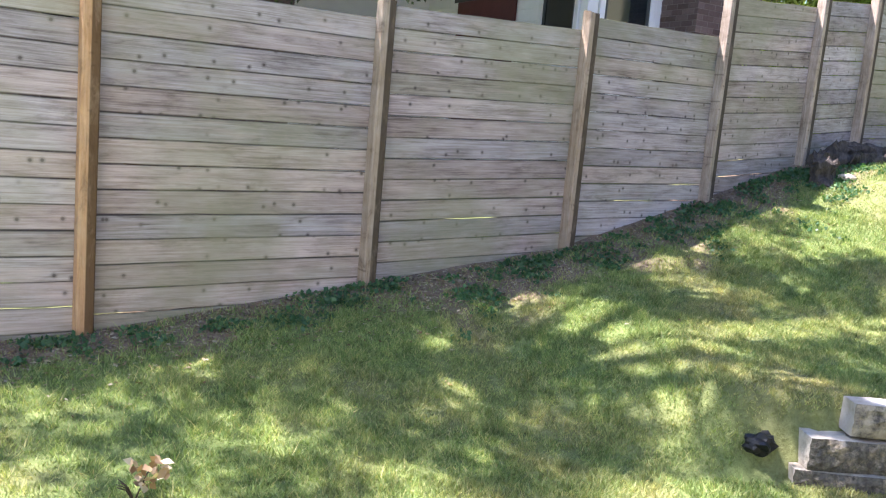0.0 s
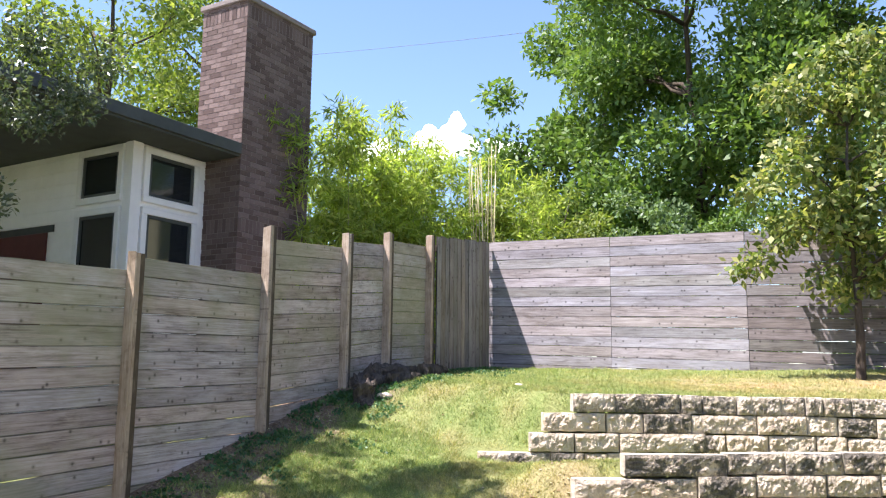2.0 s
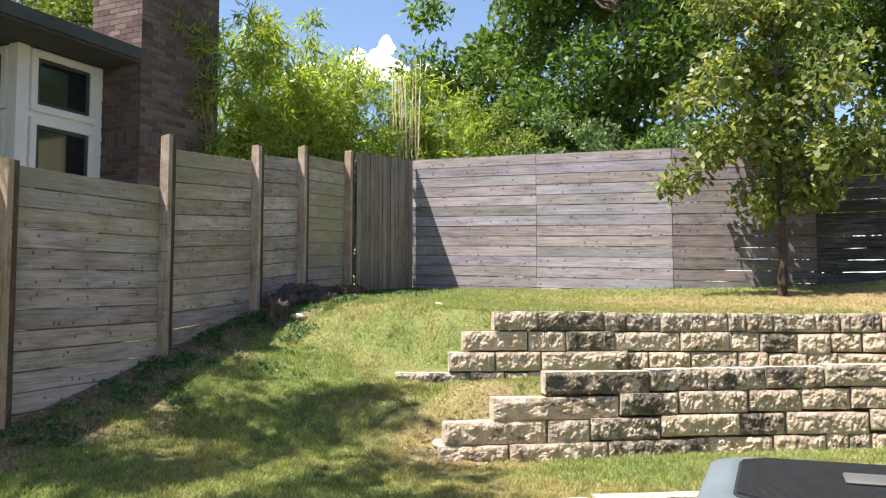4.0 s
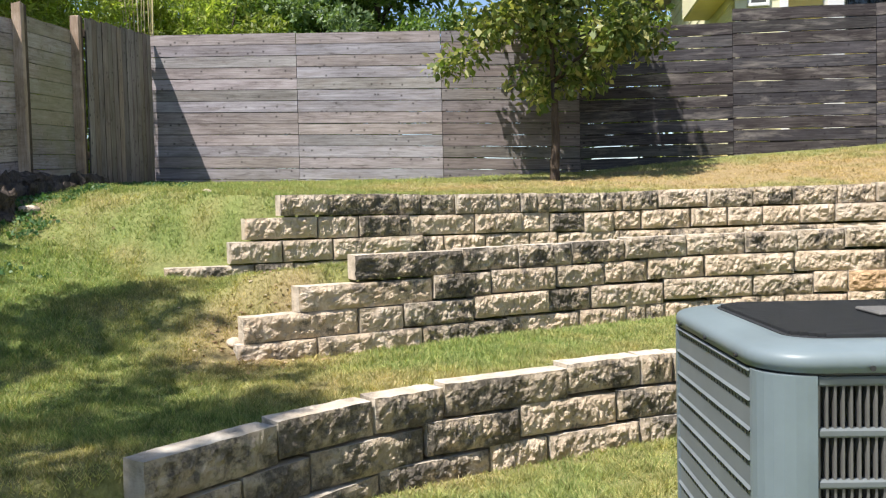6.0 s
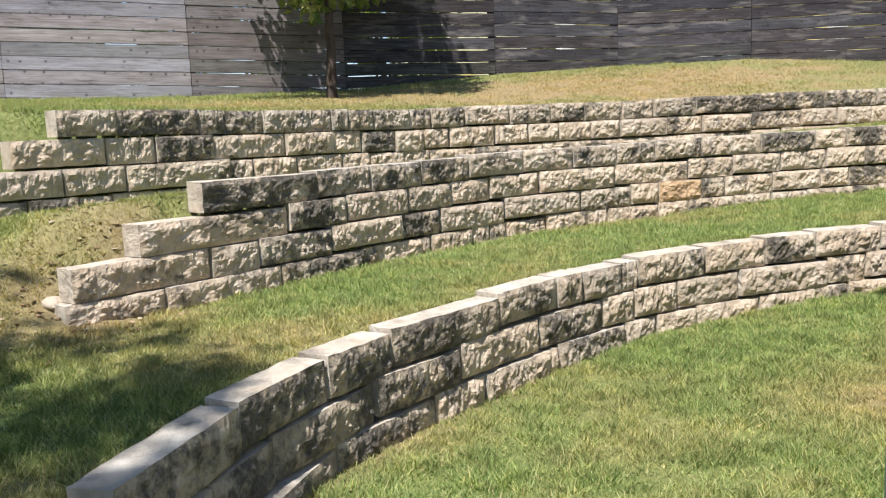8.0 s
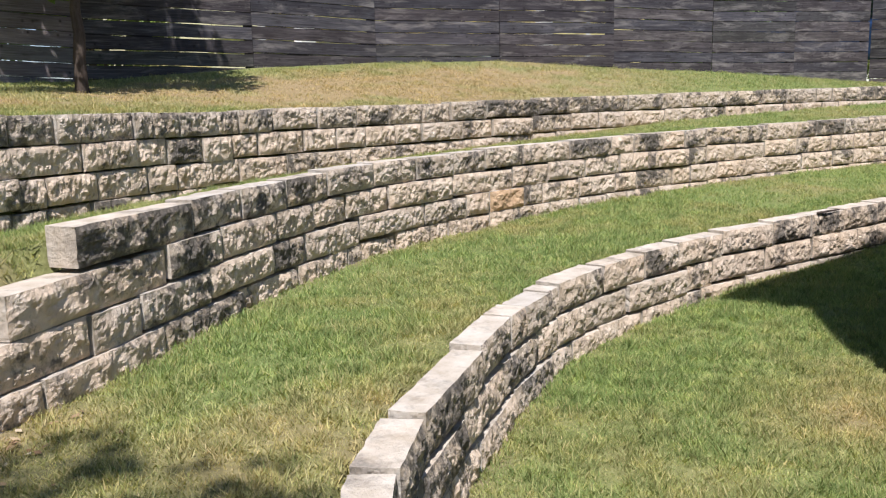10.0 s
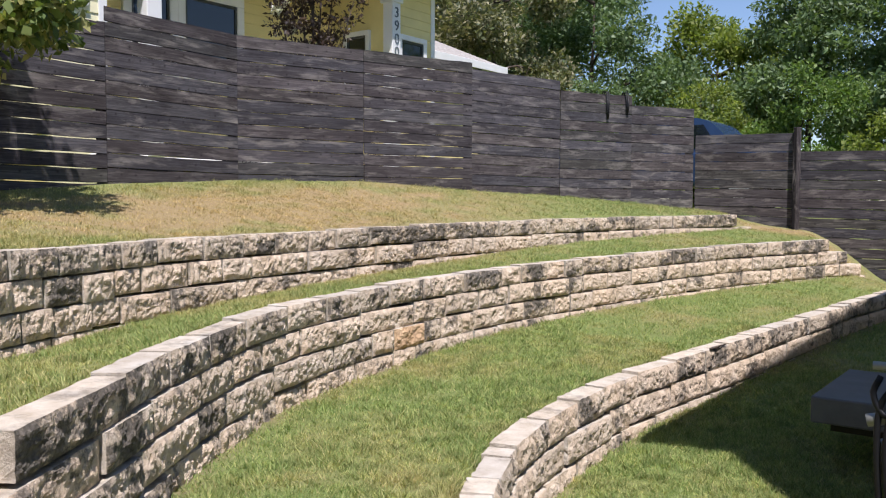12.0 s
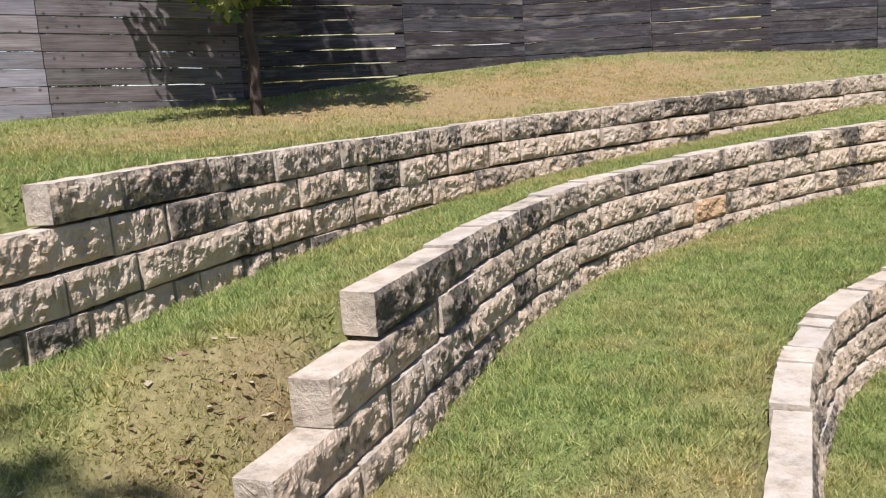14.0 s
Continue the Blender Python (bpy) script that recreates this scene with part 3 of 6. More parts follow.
SOIL = np.clip(SOIL, 0, 1)


def sample(grid, x, y):
    i = np.clip(np.searchsorted(GX, x) - 1, 0, len(GX) - 2)
    j = np.clip(np.searchsorted(GY, y) - 1, 0, len(GY) - 2)
    u, v = (x - GX[i]) / (GX[i + 1] - GX[i]), (y - GY[j]) / (GY[j + 1] - GY[j])
    return grid[i, j] * (1 - u) * (1 - v) + grid[i + 1, j] * u * (1 - v) + grid[i, j + 1] * (1 - u) * v + grid[i + 1, j + 1] * u * v


def gz(x, y):
    return float(sample(GZ, np.array([x], float), np.array([y], float))[0])


def build_ground():
    nx, ny = len(GX), len(GY)
    verts = np.stack([MX.ravel(), MY.ravel(), GZ.ravel()], 1)
    i, j = np.meshgrid(np.arange(nx - 1), np.arange(ny - 1), indexing="ij")
    a = (i * ny + j).ravel()
    faces = np.stack([a, a + ny, a + ny + 1, a + 1], 1)
    me = bpy.data.meshes.new("ground")
    me.from_pydata(verts.tolist(), [], faces.tolist())
    me.materials.append(GROUND)
    for key, arr in (("dry", DRY), ("soil", SOIL)):
        me.attributes.new(key, "FLOAT", "POINT").data.foreach_set("value", arr.ravel().astype(np.float32))
    me.polygons.foreach_set("use_smooth", [True] * len(me.polygons))
    tagged(new("ground", me), "terraced back-garden lawn with dry straw patches and bare earth", "lawn", kind="structure")


build_ground()


def quads_mesh(name, verts, mat, tri=False):
    """One mesh of separate triangles or quads from an array (n, 3 or 4, 3)."""
    n_, k, _ = verts.shape
    me = bpy.data.meshes.new(name)
    me.vertices.add(n_ * k)
    me.vertices.foreach_set("co", verts.reshape(-1).astype(np.float32))
    me.loops.add(n_ * k)
    me.loops.foreach_set("vertex_index", np.arange(n_ * k, dtype=np.int32))
    me.polygons.add(n_)
    me.polygons.foreach_set("loop_start", np.arange(0, n_ * k, k, dtype=np.int32))
    me.update(calc_edges=True)
    me.materials.append(mat)
    return me

# ---------------------------------------------------------------- fences


def board_mesh(name, rng, length_segments=9, high=0.14, thick=0.02, wave=0.004):
    """A sawn board, 1 long along x, with slightly uneven edges."""
    verts, faces = [], []
    n_ = length_segments
    for i in range(n_ + 1):
        x = i / n_
        lo, hi, bow = rng.uniform(-wave, wave), rng.uniform(-wave, wave), rng.uniform(-0.003, 0.003)
        c = 0.003
        for y, z in ((-thick / 2, lo + c), (-thick / 2, high + hi - c), (-thick / 2 + c, high + hi), (thick / 2, high + hi), (thick / 2, lo), (-thick / 2 + c, lo)):
            verts.append((x, y + bow, z))
    for i in range(n_):
        for k in range(6):
            q = (k + 1) % 6
            faces.append((i * 6 + k, i * 6 + q, (i + 1) * 6 + q, (i + 1) * 6 + k))
    faces.append((5, 4, 3, 2, 1, 0))
    faces.append(tuple(n_ * 6 + k for k in range(6)))
    return verts, faces


rng = random.Random(5)
BOARDS = {}
for key_, mat_ in (("left", WOOD_LEFT), ("grey", WOOD_GREY), ("mid", WOOD_MID), ("dark", WOOD_DARK), ("gate", WOOD_GATE)):
    BOARDS[key_] = []
    for k_ in range(7):
        v_, f_ = board_mesh("board", rng, wave=0.0035 if key_ != "dark" else 0.006)
        me_ = mesh_from("board", v_, f_, mat_)
        me_.flip_normals()
        BOARDS[key_].append(me_)


def panel(parent, a, b, foot, top, kind, face, gap, rng, pitch=0.149):
    """Stacked boards between plan points a and b; top = heights at both ends; face = offset along the normal."""
    a, b = Vector((*a, 0)), Vector((*b, 0))
    d = b - a
    length = d.length
    yaw = math.atan2(d.y, d.x)
    n_ = int((max(top) - foot) / pitch) + 1
    for i in range(n_):
        z0, z1 = top[0] - (i + 1) * pitch, top[1] - (i + 1) * pitch
        slack = min(0.004, gap * 0.6)
        z0 += rng.uniform(-slack, slack)
        z1 += rng.uniform(-slack, slack)
        me = rng.choice(BOARDS[kind])
        hs = (pitch - gap * rng.uniform(0.5, 1.5)) / 0.14
        off = Vector((-math.sin(yaw), math.cos(yaw), 0)) * (face + rng.uniform(-0.003, 0.003))
        p = a + off
        inset = rng.uniform(0.001, 0.005)
        ob = part("board", me, None, parent)
        ob.matrix_basis = Matrix.Translation((p.x + d.x / length * inset, p.y + d.y / length * inset, z0)) @ Matrix.Rotation(yaw, 4, "Z") @ Matrix.Rotation(-math.atan2(z1 - z0, length), 4, "Y") @ Matrix.Diagonal((length - 2 * inset, 1, hs, 1))


def post(parent, x, y, z0, z1, w=0.09, yaw=0.0, mat=None, lean=0.0, label=""):
    """A square post with eased edges and a roughly cut, chipped top."""
    bm = bmesh.new()
    n_ = 6
    rings = []
    r2 = random.Random(int(x * 100) + 7)
    for i in range(n_ + 1):
        z = (z1 - z0) * i / n_
        ring = []
        for sx, sy in ((-1, -0.85), (-0.85, -1), (0.85, -1), (1, -0.85), (1, 0.85), (0.85, 1), (-0.85, 1), (-1, 0.85)):
            tip = r2.uniform(-0.02, 0.015) if i == n_ else 0
            ring.append(bm.verts.new((sx * w / 2 + r2.uniform(-0.002, 0.002) + lean * z, sy * w / 2 + r2.uniform(-0.002, 0.002), z + tip)))
        rings.append(ring)
    for a, b in zip(rings[:-1], rings[1:]):
        for k in range(8):
            bm.faces.new((a[k], a[(k + 1) % 8], b[(k + 1) % 8], b[k]))
    bm.faces.new(rings[-1])
    # lay the grain along the post: the mesh is built lying down, then stood up
    bmesh.ops.transform(bm, matrix=Matrix.Rotation(radians(90), 4, "Y"), verts=bm.verts)
    ob = part("post", bm, mat or WOOD_POST, parent, label)
    ob.matrix_basis = Matrix.Translation((x, y, z0)) @ Matrix.Rotation(yaw, 4, "Z") @ Matrix.Rotation(radians(-90), 4, "Y")
    return ob


def left_line(x):
    return 5.64 + 0.0897 * (x - 1.67)


LEFT_YAW = math.atan(0.0897)
POSTS = [(-2.3, 2.18), (-0.3, 2.2), (1.69, 2.24), (3.7, 2.37), (5.71, 2.57), (7.53, 3.1), (9.07, 3.27), (10.09, 3.45), (11.34, 3.6)]
LEFT_TOP = [(2.1, 2.11), (2.12, 2.11), (2.21, 2.24), (2.34, 2.42), (2.54, 2.59), (2.98, 3.11), (3.19, 3.3), (3.37, 3.45)]


def build_left_fence():
    rng = random.Random(11)
    f = thing("wood_fence", "weathered horizontal pine board fence with tan square posts", "fence")
    for (xa, _), (xb, _), top in zip(POSTS[:-1], POSTS[1:], LEFT_TOP):
        foot = min(gz(xa, left_line(xa)), gz(xb, left_line(xb))) - 0.15
        panel(f, (xa, left_line(xa)), (xb, left_line(xb)), foot, top, "left", 0.0, 0.0032, rng, 0.161)
    for x, top in POSTS:
        y = left_line(x) - 0.058
        post(f, x, y, gz(x, y) - 0.25, top, 0.108, LEFT_YAW, {1.69: WOOD_POST, 5.71: WOOD_POSTTAN, 3.7: WOOD_POSTTAN}.get(x, WOOD_POSTGREY))


def build_gate():
    rng = random.Random(3)
    g = thing("board_gate", "closed grey vertical board gate filling the fence corner", "gate")
    a, b = Vector((11.44, 6.45, 0)), Vector((13.44, 6.62, 0))
    n_ = 14
    yaw = math.atan2(b.y - a.y, b.x - a.x)
    for i in range(n_):
        f = i / n_
        p = a.lerp(b, f)
        z0, z1 = gz(p.x, p.y - 0.1) + 0.03, 3.62 + 0.21 * f + rng.uniform(-0.012, 0.012)
        ob = part("slat", rng.choice(BOARDS["gate"]), None, g)
        ob.matrix_basis = Matrix.Translation((p.x, p.y - 0.05 + rng.uniform(-0.003, 0.003), z0)) @ Matrix.Rotation(yaw, 4, "Z") @ Matrix.Rotation(radians(-90), 4, "Y") @ Matrix.Translation((0, 0, -0.143)) @ Matrix.Diagonal((z1 - z0, 1, 1.0, 1))
    for z in (1.95, 3.4):
        part("rail", box(0, (b - a).length, -0.02, 0.02, 0, 0.09, 0.004), WOOD_GATE, g).matrix_basis = Matrix.Translation((a.x, a.y, z)) @ Matrix.Rotation(yaw, 4, "Z")


def build_far_fence():
    rng = random.Random(21)
    f = thing("wood_fence", "tall horizontal cedar board fence, part silver-grey, part dark brown", "fence")
    for i in range(len(FENCE_FAR) - 1):
        a, b = FENCE_FAR[i], FENCE_FAR[i + 1]
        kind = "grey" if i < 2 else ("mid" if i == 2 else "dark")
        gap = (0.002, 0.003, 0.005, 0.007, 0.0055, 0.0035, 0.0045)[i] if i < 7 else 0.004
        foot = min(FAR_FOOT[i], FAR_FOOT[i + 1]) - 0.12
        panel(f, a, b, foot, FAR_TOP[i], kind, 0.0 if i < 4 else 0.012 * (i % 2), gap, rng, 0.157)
    for (x, y), z in zip(FENCE_FAR, FAR_FOOT):
        post(f, x + 0.09, y, z - 0.2, z + 1.75, 0.09, 0, WOOD_DARK)


def build_south_fence():
    rng = random.Random(31)
    f = thing("wood_fence", "low dark brown board fence closing the garden, shorter than its neighbour", "fence")
    xs = [10.42, 8.7, 7.0, 5.0, 3.0, 1.0, -2.0]
    tops = [(2.86, 2.82), (2.52, 2.48), (2.46, 2.4), (2.35, 2.3), (2.25, 2.2), (2.2, 2.2)]
    for xa, xb, top in zip(xs[:-1], xs[1:], tops):
        foot = min(gz(xa, -10.5), gz(xb, -10.5)) - 0.1
        panel(f, (xa, -10.65), (xb, -10.65), foot, top, "dark", 0.0, 0.005, rng, 0.152)
    for x, top in ((8.72, 2.9), (7.0, 2.56), (5.0, 2.45), (3.0, 2.3), (1.0, 2.25)):
        post(f, x, -10.58, gz(x, -10.5) - 0.2, top, 0.1, 0, WOOD_DARK)


# ---------------------------------------------------------------- retaining walls


def rough_stone(rng, mat, aspect=1.0, nz_=14):
    """A chopped limestone block in a unit box: flat bed faces, a broken, pillowed front at y = 0, depth to y = 1."""
    verts, faces = [], []
    nx = int(28 * aspect ** 0.7)
    ox, oz = rng.uniform(0, 50), rng.uniform(0, 50)
    front = []
    for j in range(nz_ + 1):
        row = []
        for i in range(nx + 1):
            u, v = i / nx, j / nz_
            edge = min(u, 1 - u) * 2.4 * aspect, min(v, 1 - v)
            ua = u * aspect
            bulge = math.sin(min(1, edge[0] * 3.6) * math.pi / 2) * math.sin(min(1, edge[1] * 3.8) * math.pi / 2)
            cell = noise.voronoi((ox + ua * 6.0 + 0.5 * noise.noise((ox + ua * 5, oz + v * 3, 2.0)), oz + v * 2.7, 0.5))[0]
            h = noise.noise((ox + ua * 3.0, oz + v * 1.6, 1.0)) * 0.10 + (0.35 - cell[0]) * 0.12 + noise.noise((ox + ua * 13, oz + v * 6.5, 7.0)) * 0.06 + noise.noise((ox + ua * 27, oz + v * 13, 3.0)) * 0.025
            y = 0.07 - bulge * (0.10 + h)
            du = noise.noise((ox + v * 5, 2.0, 9.0)) * 0.012 if i in (0, nx) else 0
            dv = noise.noise((ox + u * 6, 3.0, 11.0)) * 0.03 if j in (0, nz_) else 0
            row.append(len(verts))
            verts.append((u + du, y, v + dv))
        front.append(row)
    for j in range(nz_):
        for i in range(nx):
            faces.append((front[j][i], front[j][i + 1], front[j + 1][i + 1], front[j + 1][i]))
    back = []
    for j, v in ((0, 0.0), (1, 1.0)):
        row = []
        for i in range(nx + 1):
            u = i / nx
            row.append(len(verts))
            verts.append((u, 1.0 + noise.noise((ox + u * 6, 8.0, v)) * 0.05, v + (noise.noise((ox + u * 4, 6.0, v)) * 0.02)))
        back.append(row)
    midr = []
    for j, v in ((0, 0.0), (1, 1.0)):
        row = []
        for i in range(nx + 1):
            u = i / nx
            row.append(len(verts))
            verts.append((u, 0.45 + noise.noise((ox + u * 5, 3.0, v)) * 0.06, v + noise.noise((ox + u * 5, 16.0, v)) * 0.025))
        midr.append(row)
    tops = set()
    for i in range(nx):
        tops |= {len(faces), len(faces) + 1}
        faces.append((front[-1][i], front[-1][i + 1], midr[1][i + 1], midr[1][i]))
        faces.append((midr[1][i], midr[1][i + 1], back[1][i + 1], back[1][i]))
        faces.append((midr[0][i], midr[0][i + 1], front[0][i + 1], front[0][i]))
        faces.append((back[0][i], back[0][i + 1], midr[0][i + 1], midr[0][i]))
        faces.append((back[1][i], back[1][i + 1], back[0][i + 1], back[0][i]))
    tops |= {len(faces), len(faces) + 1}
    for i, s in ((0, 1), (nx, -1)):
        loop = [front[j][i] for j in range(nz_ + 1)] + [midr[1][i], back[1][i], back[0][i], midr[0][i]]
        faces.append(tuple(loop if s > 0 else loop[::-1]))
    me = mesh_from("stone", verts, faces, mat)
    me.materials.append(STONE_TOP)
    for k, f in enumerate(faces):
        if k in tops:
            me.polygons[k].material_index = 1
    return me


srng = random.Random(8)
STONES, STAINED, STAIN_SHADE = ([[rough_stone(srng, m_, a_) for _ in range(k_)] for a_, k_ in ((0.9, 10), (1.5, 8), (2.3, 6))] for m_ in (STONE, STONE_STAINED, STONE_STAIN_SHADE))
RUSTY = rough_stone(srng, STONE_RUST)


def build_wall(key, label):
    w = WALLS[key]
    rng = random.Random(len(key) * 13 + 1)
    wall = tagged(new("retaining_wall"), label, "retaining wall", "stepped garden walls", "structure")
    curve, s, s0 = w["curve"], w["s"], w["s0"]

    def at(q):
        past = max(0.0, q - s[-1])
        run = (curve[-1] - curve[-8]) / np.linalg.norm(curve[-1] - curve[-8])
        return np.array([np.interp(q, s, curve[:, 0]), np.interp(q, s, curve[:, 1])]) + run * past

    for row in range(w["rows"]):
        q, end = s0 + w["starts"][row], s[-1] + w["tail"][row]
        q = max(q, 0.0)
        first = True
        while q < end - 0.08:
            if first:
                length = rng.uniform(0.42, 0.62)
            else:
                length = rng.choice((rng.uniform(0.19, 0.28), rng.uniform(0.28, 0.4), rng.uniform(0.34, 0.54)))
            length = min(length * w.get("longer", 1.0), end - q)
            ahead = [j + s0 for j in w["joints"][row] if j + s0 > q + 0.1]
            if ahead:
                length = min(ahead[0], end) - q
            if end - (q + length) < 0.12:
                length = end - q
            a, b = at(q), at(q + length)
            d = b - a
            ln = float(np.linalg.norm(d))
            yaw = math.atan2(d[1], d[0])
            mid = (a + b) / 2
            ztop = float(table(w["top"], mid[1])) - row * w["course"] + rng.uniform(-0.006, 0.006)
            h = w["course"] - rng.uniform(0.009, 0.018)
            if ztop - 0.02 < gz(*(mid - 0.06 * np.array([-d[1], d[0]]) / ln)) - 0.1:
                q += length
                first = False
                continue
            depth = 0.165 + rng.uniform(-0.012, 0.012)
            jitter = rng.uniform(-0.012, 0.012) - row * 0.008
            nrm = np.array([-d[1], d[0]]) / ln
            p = a + nrm * jitter
            pool = STAINED if (row == 0 and rng.random() < 0.85) or rng.random() < 0.3 else STONES
            # near end: stained stones, darkened in colour for the shade lying there
            if key == "low" and q - s0 < (1.75, 1.5, 0.3)[row]:
                pool = STAIN_SHADE
            me = rng.choice(pool[0 if ln < 0.36 else 1 if ln < 0.56 else 2])
            if key == "mid" and row == 2 and abs(q - s0 - 4.28) < 0.05:
                me = RUSTY
            joint = rng.uniform(0.007, 0.018)
            ob = part("stone", me, None, wall)
            ob.matrix_basis = Matrix.Translation((p[0] + d[0] / ln * joint / 2, p[1] + d[1] / ln * joint / 2, ztop - h)) @ Matrix.Rotation(yaw + rng.uniform(-0.012, 0.012), 4, "Z") @ Matrix.Rotation(rng.uniform(-0.008, 0.008), 4, "Y") @ Matrix.Diagonal((ln - joint, depth, h, 1))
            q += length
            first = False


# ---------------------------------------------------------------- plants


def leaves(centres, spread, count, size, seed, aspect=0.45, droop=0.0, fold=0.25):
    """Leaf rhombs scattered in uneven clumps round the centres: an array of quads."""
    r = np.random.RandomState(seed)
    c = np.asarray(centres, float)
    sp = np.asarray(spread, float)
    if sp.ndim == 0:
        sp = np.full(len(c), float(sp))
    wgt = sp ** 2
    k = r.choice(len(c), count, p=wgt / wgt.sum())
    u = r.normal(size=(count, 3))
    u /= np.linalg.norm(u, axis=1)[:, None]
    rad = r.rand(count) ** 0.55
    p = c[k] + u * (rad * sp[k])[:, None] * np.array([1, 1, 0.75])
    d = r.normal(size=(count, 3)) + u * 0.6
    d[:, 2] -= droop
    d /= np.linalg.norm(d, axis=1)[:, None]
    n_ = r.normal(size=(count, 3)) + np.array([0, 0, 0.8])
    side = np.cross(d, n_)
    side /= np.linalg.norm(side, axis=1)[:, None] + 1e-9
    up = np.cross(side, d)
    ln = size * (0.6 + 0.8 * r.rand(count))[:, None]
    wd = ln * aspect * (0.7 + 0.6 * r.rand(count))[:, None]
    base, tip = p, p + d * ln
    m = p + d * ln * 0.5
    l_ = m + side * wd * 0.5 + up * ln * fold * 0.3
    r_ = m - side * wd * 0.5 + up * ln * fold * 0.3
    return np.stack([base, l_, tip, r_], 1)


def crown_clumps(rng, centre, radii, n_, flat=0.0):
    out, sizes = [], []
    for _ in range(n_):
        while True:
            v = Vector((rng.uniform(-1, 1), rng.uniform(-1, 1), rng.uniform(-1, 1)))
            if 0.35 < v.length < 1.0:
                break
        out.append((centre[0] + v.x * radii[0], centre[1] + v.y * radii[1], centre[2] + v.z * radii[2]))
        sizes.append(rng.uniform(0.16, 0.34) * (sum(radii) / 3))
    return out, sizes


def limb_path(a, b, rng, n_=5, bend=0.12, wob=0.05):
    a, b = Vector(a), Vector(b)
    ln = (b - a).length
    pts = []
    for i in range(n_ + 1):
        t = i / n_
        p = a.lerp(b, t)
        p.z += math.sin(t * math.pi) * ln * bend * 0.6
        if 0 < i < n_:
            p += Vector((rng.uniform(-1, 1), rng.uniform(-1, 1), rng.uniform(-1, 1))) * ln * wob
        pts.append(p)
    return pts


def tree(name, label, base, fork, centre, radii, trunk_r, leaf_mat, seed, clumps=40, count=20000, leaf=0.09, bark=None, limbs=16, group="", aspect=0.45, extra=(), droop=0.0, category="tree", clump=1.0, stems=()):
    rng = random.Random(seed)
    t = thing(name, label, category, base, group)
    b0 = Vector(base)
    out, sizes = crown_clumps(rng, centre, radii, clumps)
    sizes = [q * clump for q in sizes]
    for e in extra:
        out.append(e[:3])
        sizes.append(e[3])
    pieces = []
    trunk = limb_path(b0 - Vector((0, 0, 0.15)), fork, rng, 6, 0.0, 0.014)
    pieces.append(tube_data([p - b0 for p in trunk], [trunk_r * (1.25 if i == 0 else 1 - 0.45 * i / 6) for i in range(7)], 10))
    lead = limb_path(fork, (centre[0], centre[1], centre[2] + radii[2] * 0.6), rng, 5, 0.0, 0.025)
    pieces.append(tube_data([p - b0 for p in lead], [trunk_r * 0.55 * (1 - 0.8 * i / 5) for i in range(6)], 7))
    for stem in stems:
        path, _ = catmull([p[:3] for p in stem], 0.15)
        rad = np.interp(np.linspace(0, 1, len(path)), np.linspace(0, 1, len(stem)), [p[3] for p in stem])
        pieces.append(tube_data([Vector(p) - b0 for p in path], list(rad), 9))
    order = sorted(range(len(out)), key=lambda i: -sizes[i])[:limbs]
    joints = trunk[4:] + lead
    for i in order:
        tgt = Vector(out[i])
        src = min(joints, key=lambda p: (p - tgt).length + (3 if p.z > tgt.z else 0))
        path = limb_path(src, tgt, rng, 5)
        r0 = trunk_r * rng.uniform(0.22, 0.42)
        pieces.append(tube_data([p - b0 for p in path], [r0 * (1 - 0.85 * k / 5) for k in range(6)], 6))
        for _ in range(3):
            tw = path[rng.randint(2, 5)]
            e = tgt + Vector((rng.uniform(-1, 1), rng.uniform(-1, 1), rng.uniform(-0.6, 1))) * sizes[i] * 0.9
            pieces.append(tube_data([p - b0 for p in limb_path(tw, e, rng, 3)], [r0 * 0.3, r0 * 0.22, r0 * 0.14, r0 * 0.05], 5))
    v, f = merge(pieces)
    part("trunk", mesh_from("trunk", v, f, bark or BARK, True), None, t)
    q = leaves(out, sizes, count, leaf, seed, aspect, droop) - np.array(base)
    part("crown", quads_mesh("crown", q, leaf_mat), None, t)
    return t


def shrub(name, label, base, radii, leaf_mat, seed, clumps=26, count=9000, leaf=0.1, category="shrub", group=""):
    rng = random.Random(seed)
    t = thing(name, label, category, base, group)
    c = (0, 0, radii[2])
    out, sizes = crown_clumps(rng, c, radii, clumps)
    pieces = []
    for i in range(min(9, clumps)):
        pieces.append(tube_data(limb_path((rng.uniform(-0.1, 0.1), rng.uniform(-0.1, 0.1), -0.1), out[i], rng, 4), [0.035, 0.03, 0.022, 0.014, 0.006], 5))
    v, f = merge(pieces)
    part("trunk", mesh_from("trunk", v, f, BARK, True), None, t)
    part("crown", quads_mesh("crown", leaves(out, sizes, count, leaf, seed), leaf_mat), None, t)
    return t


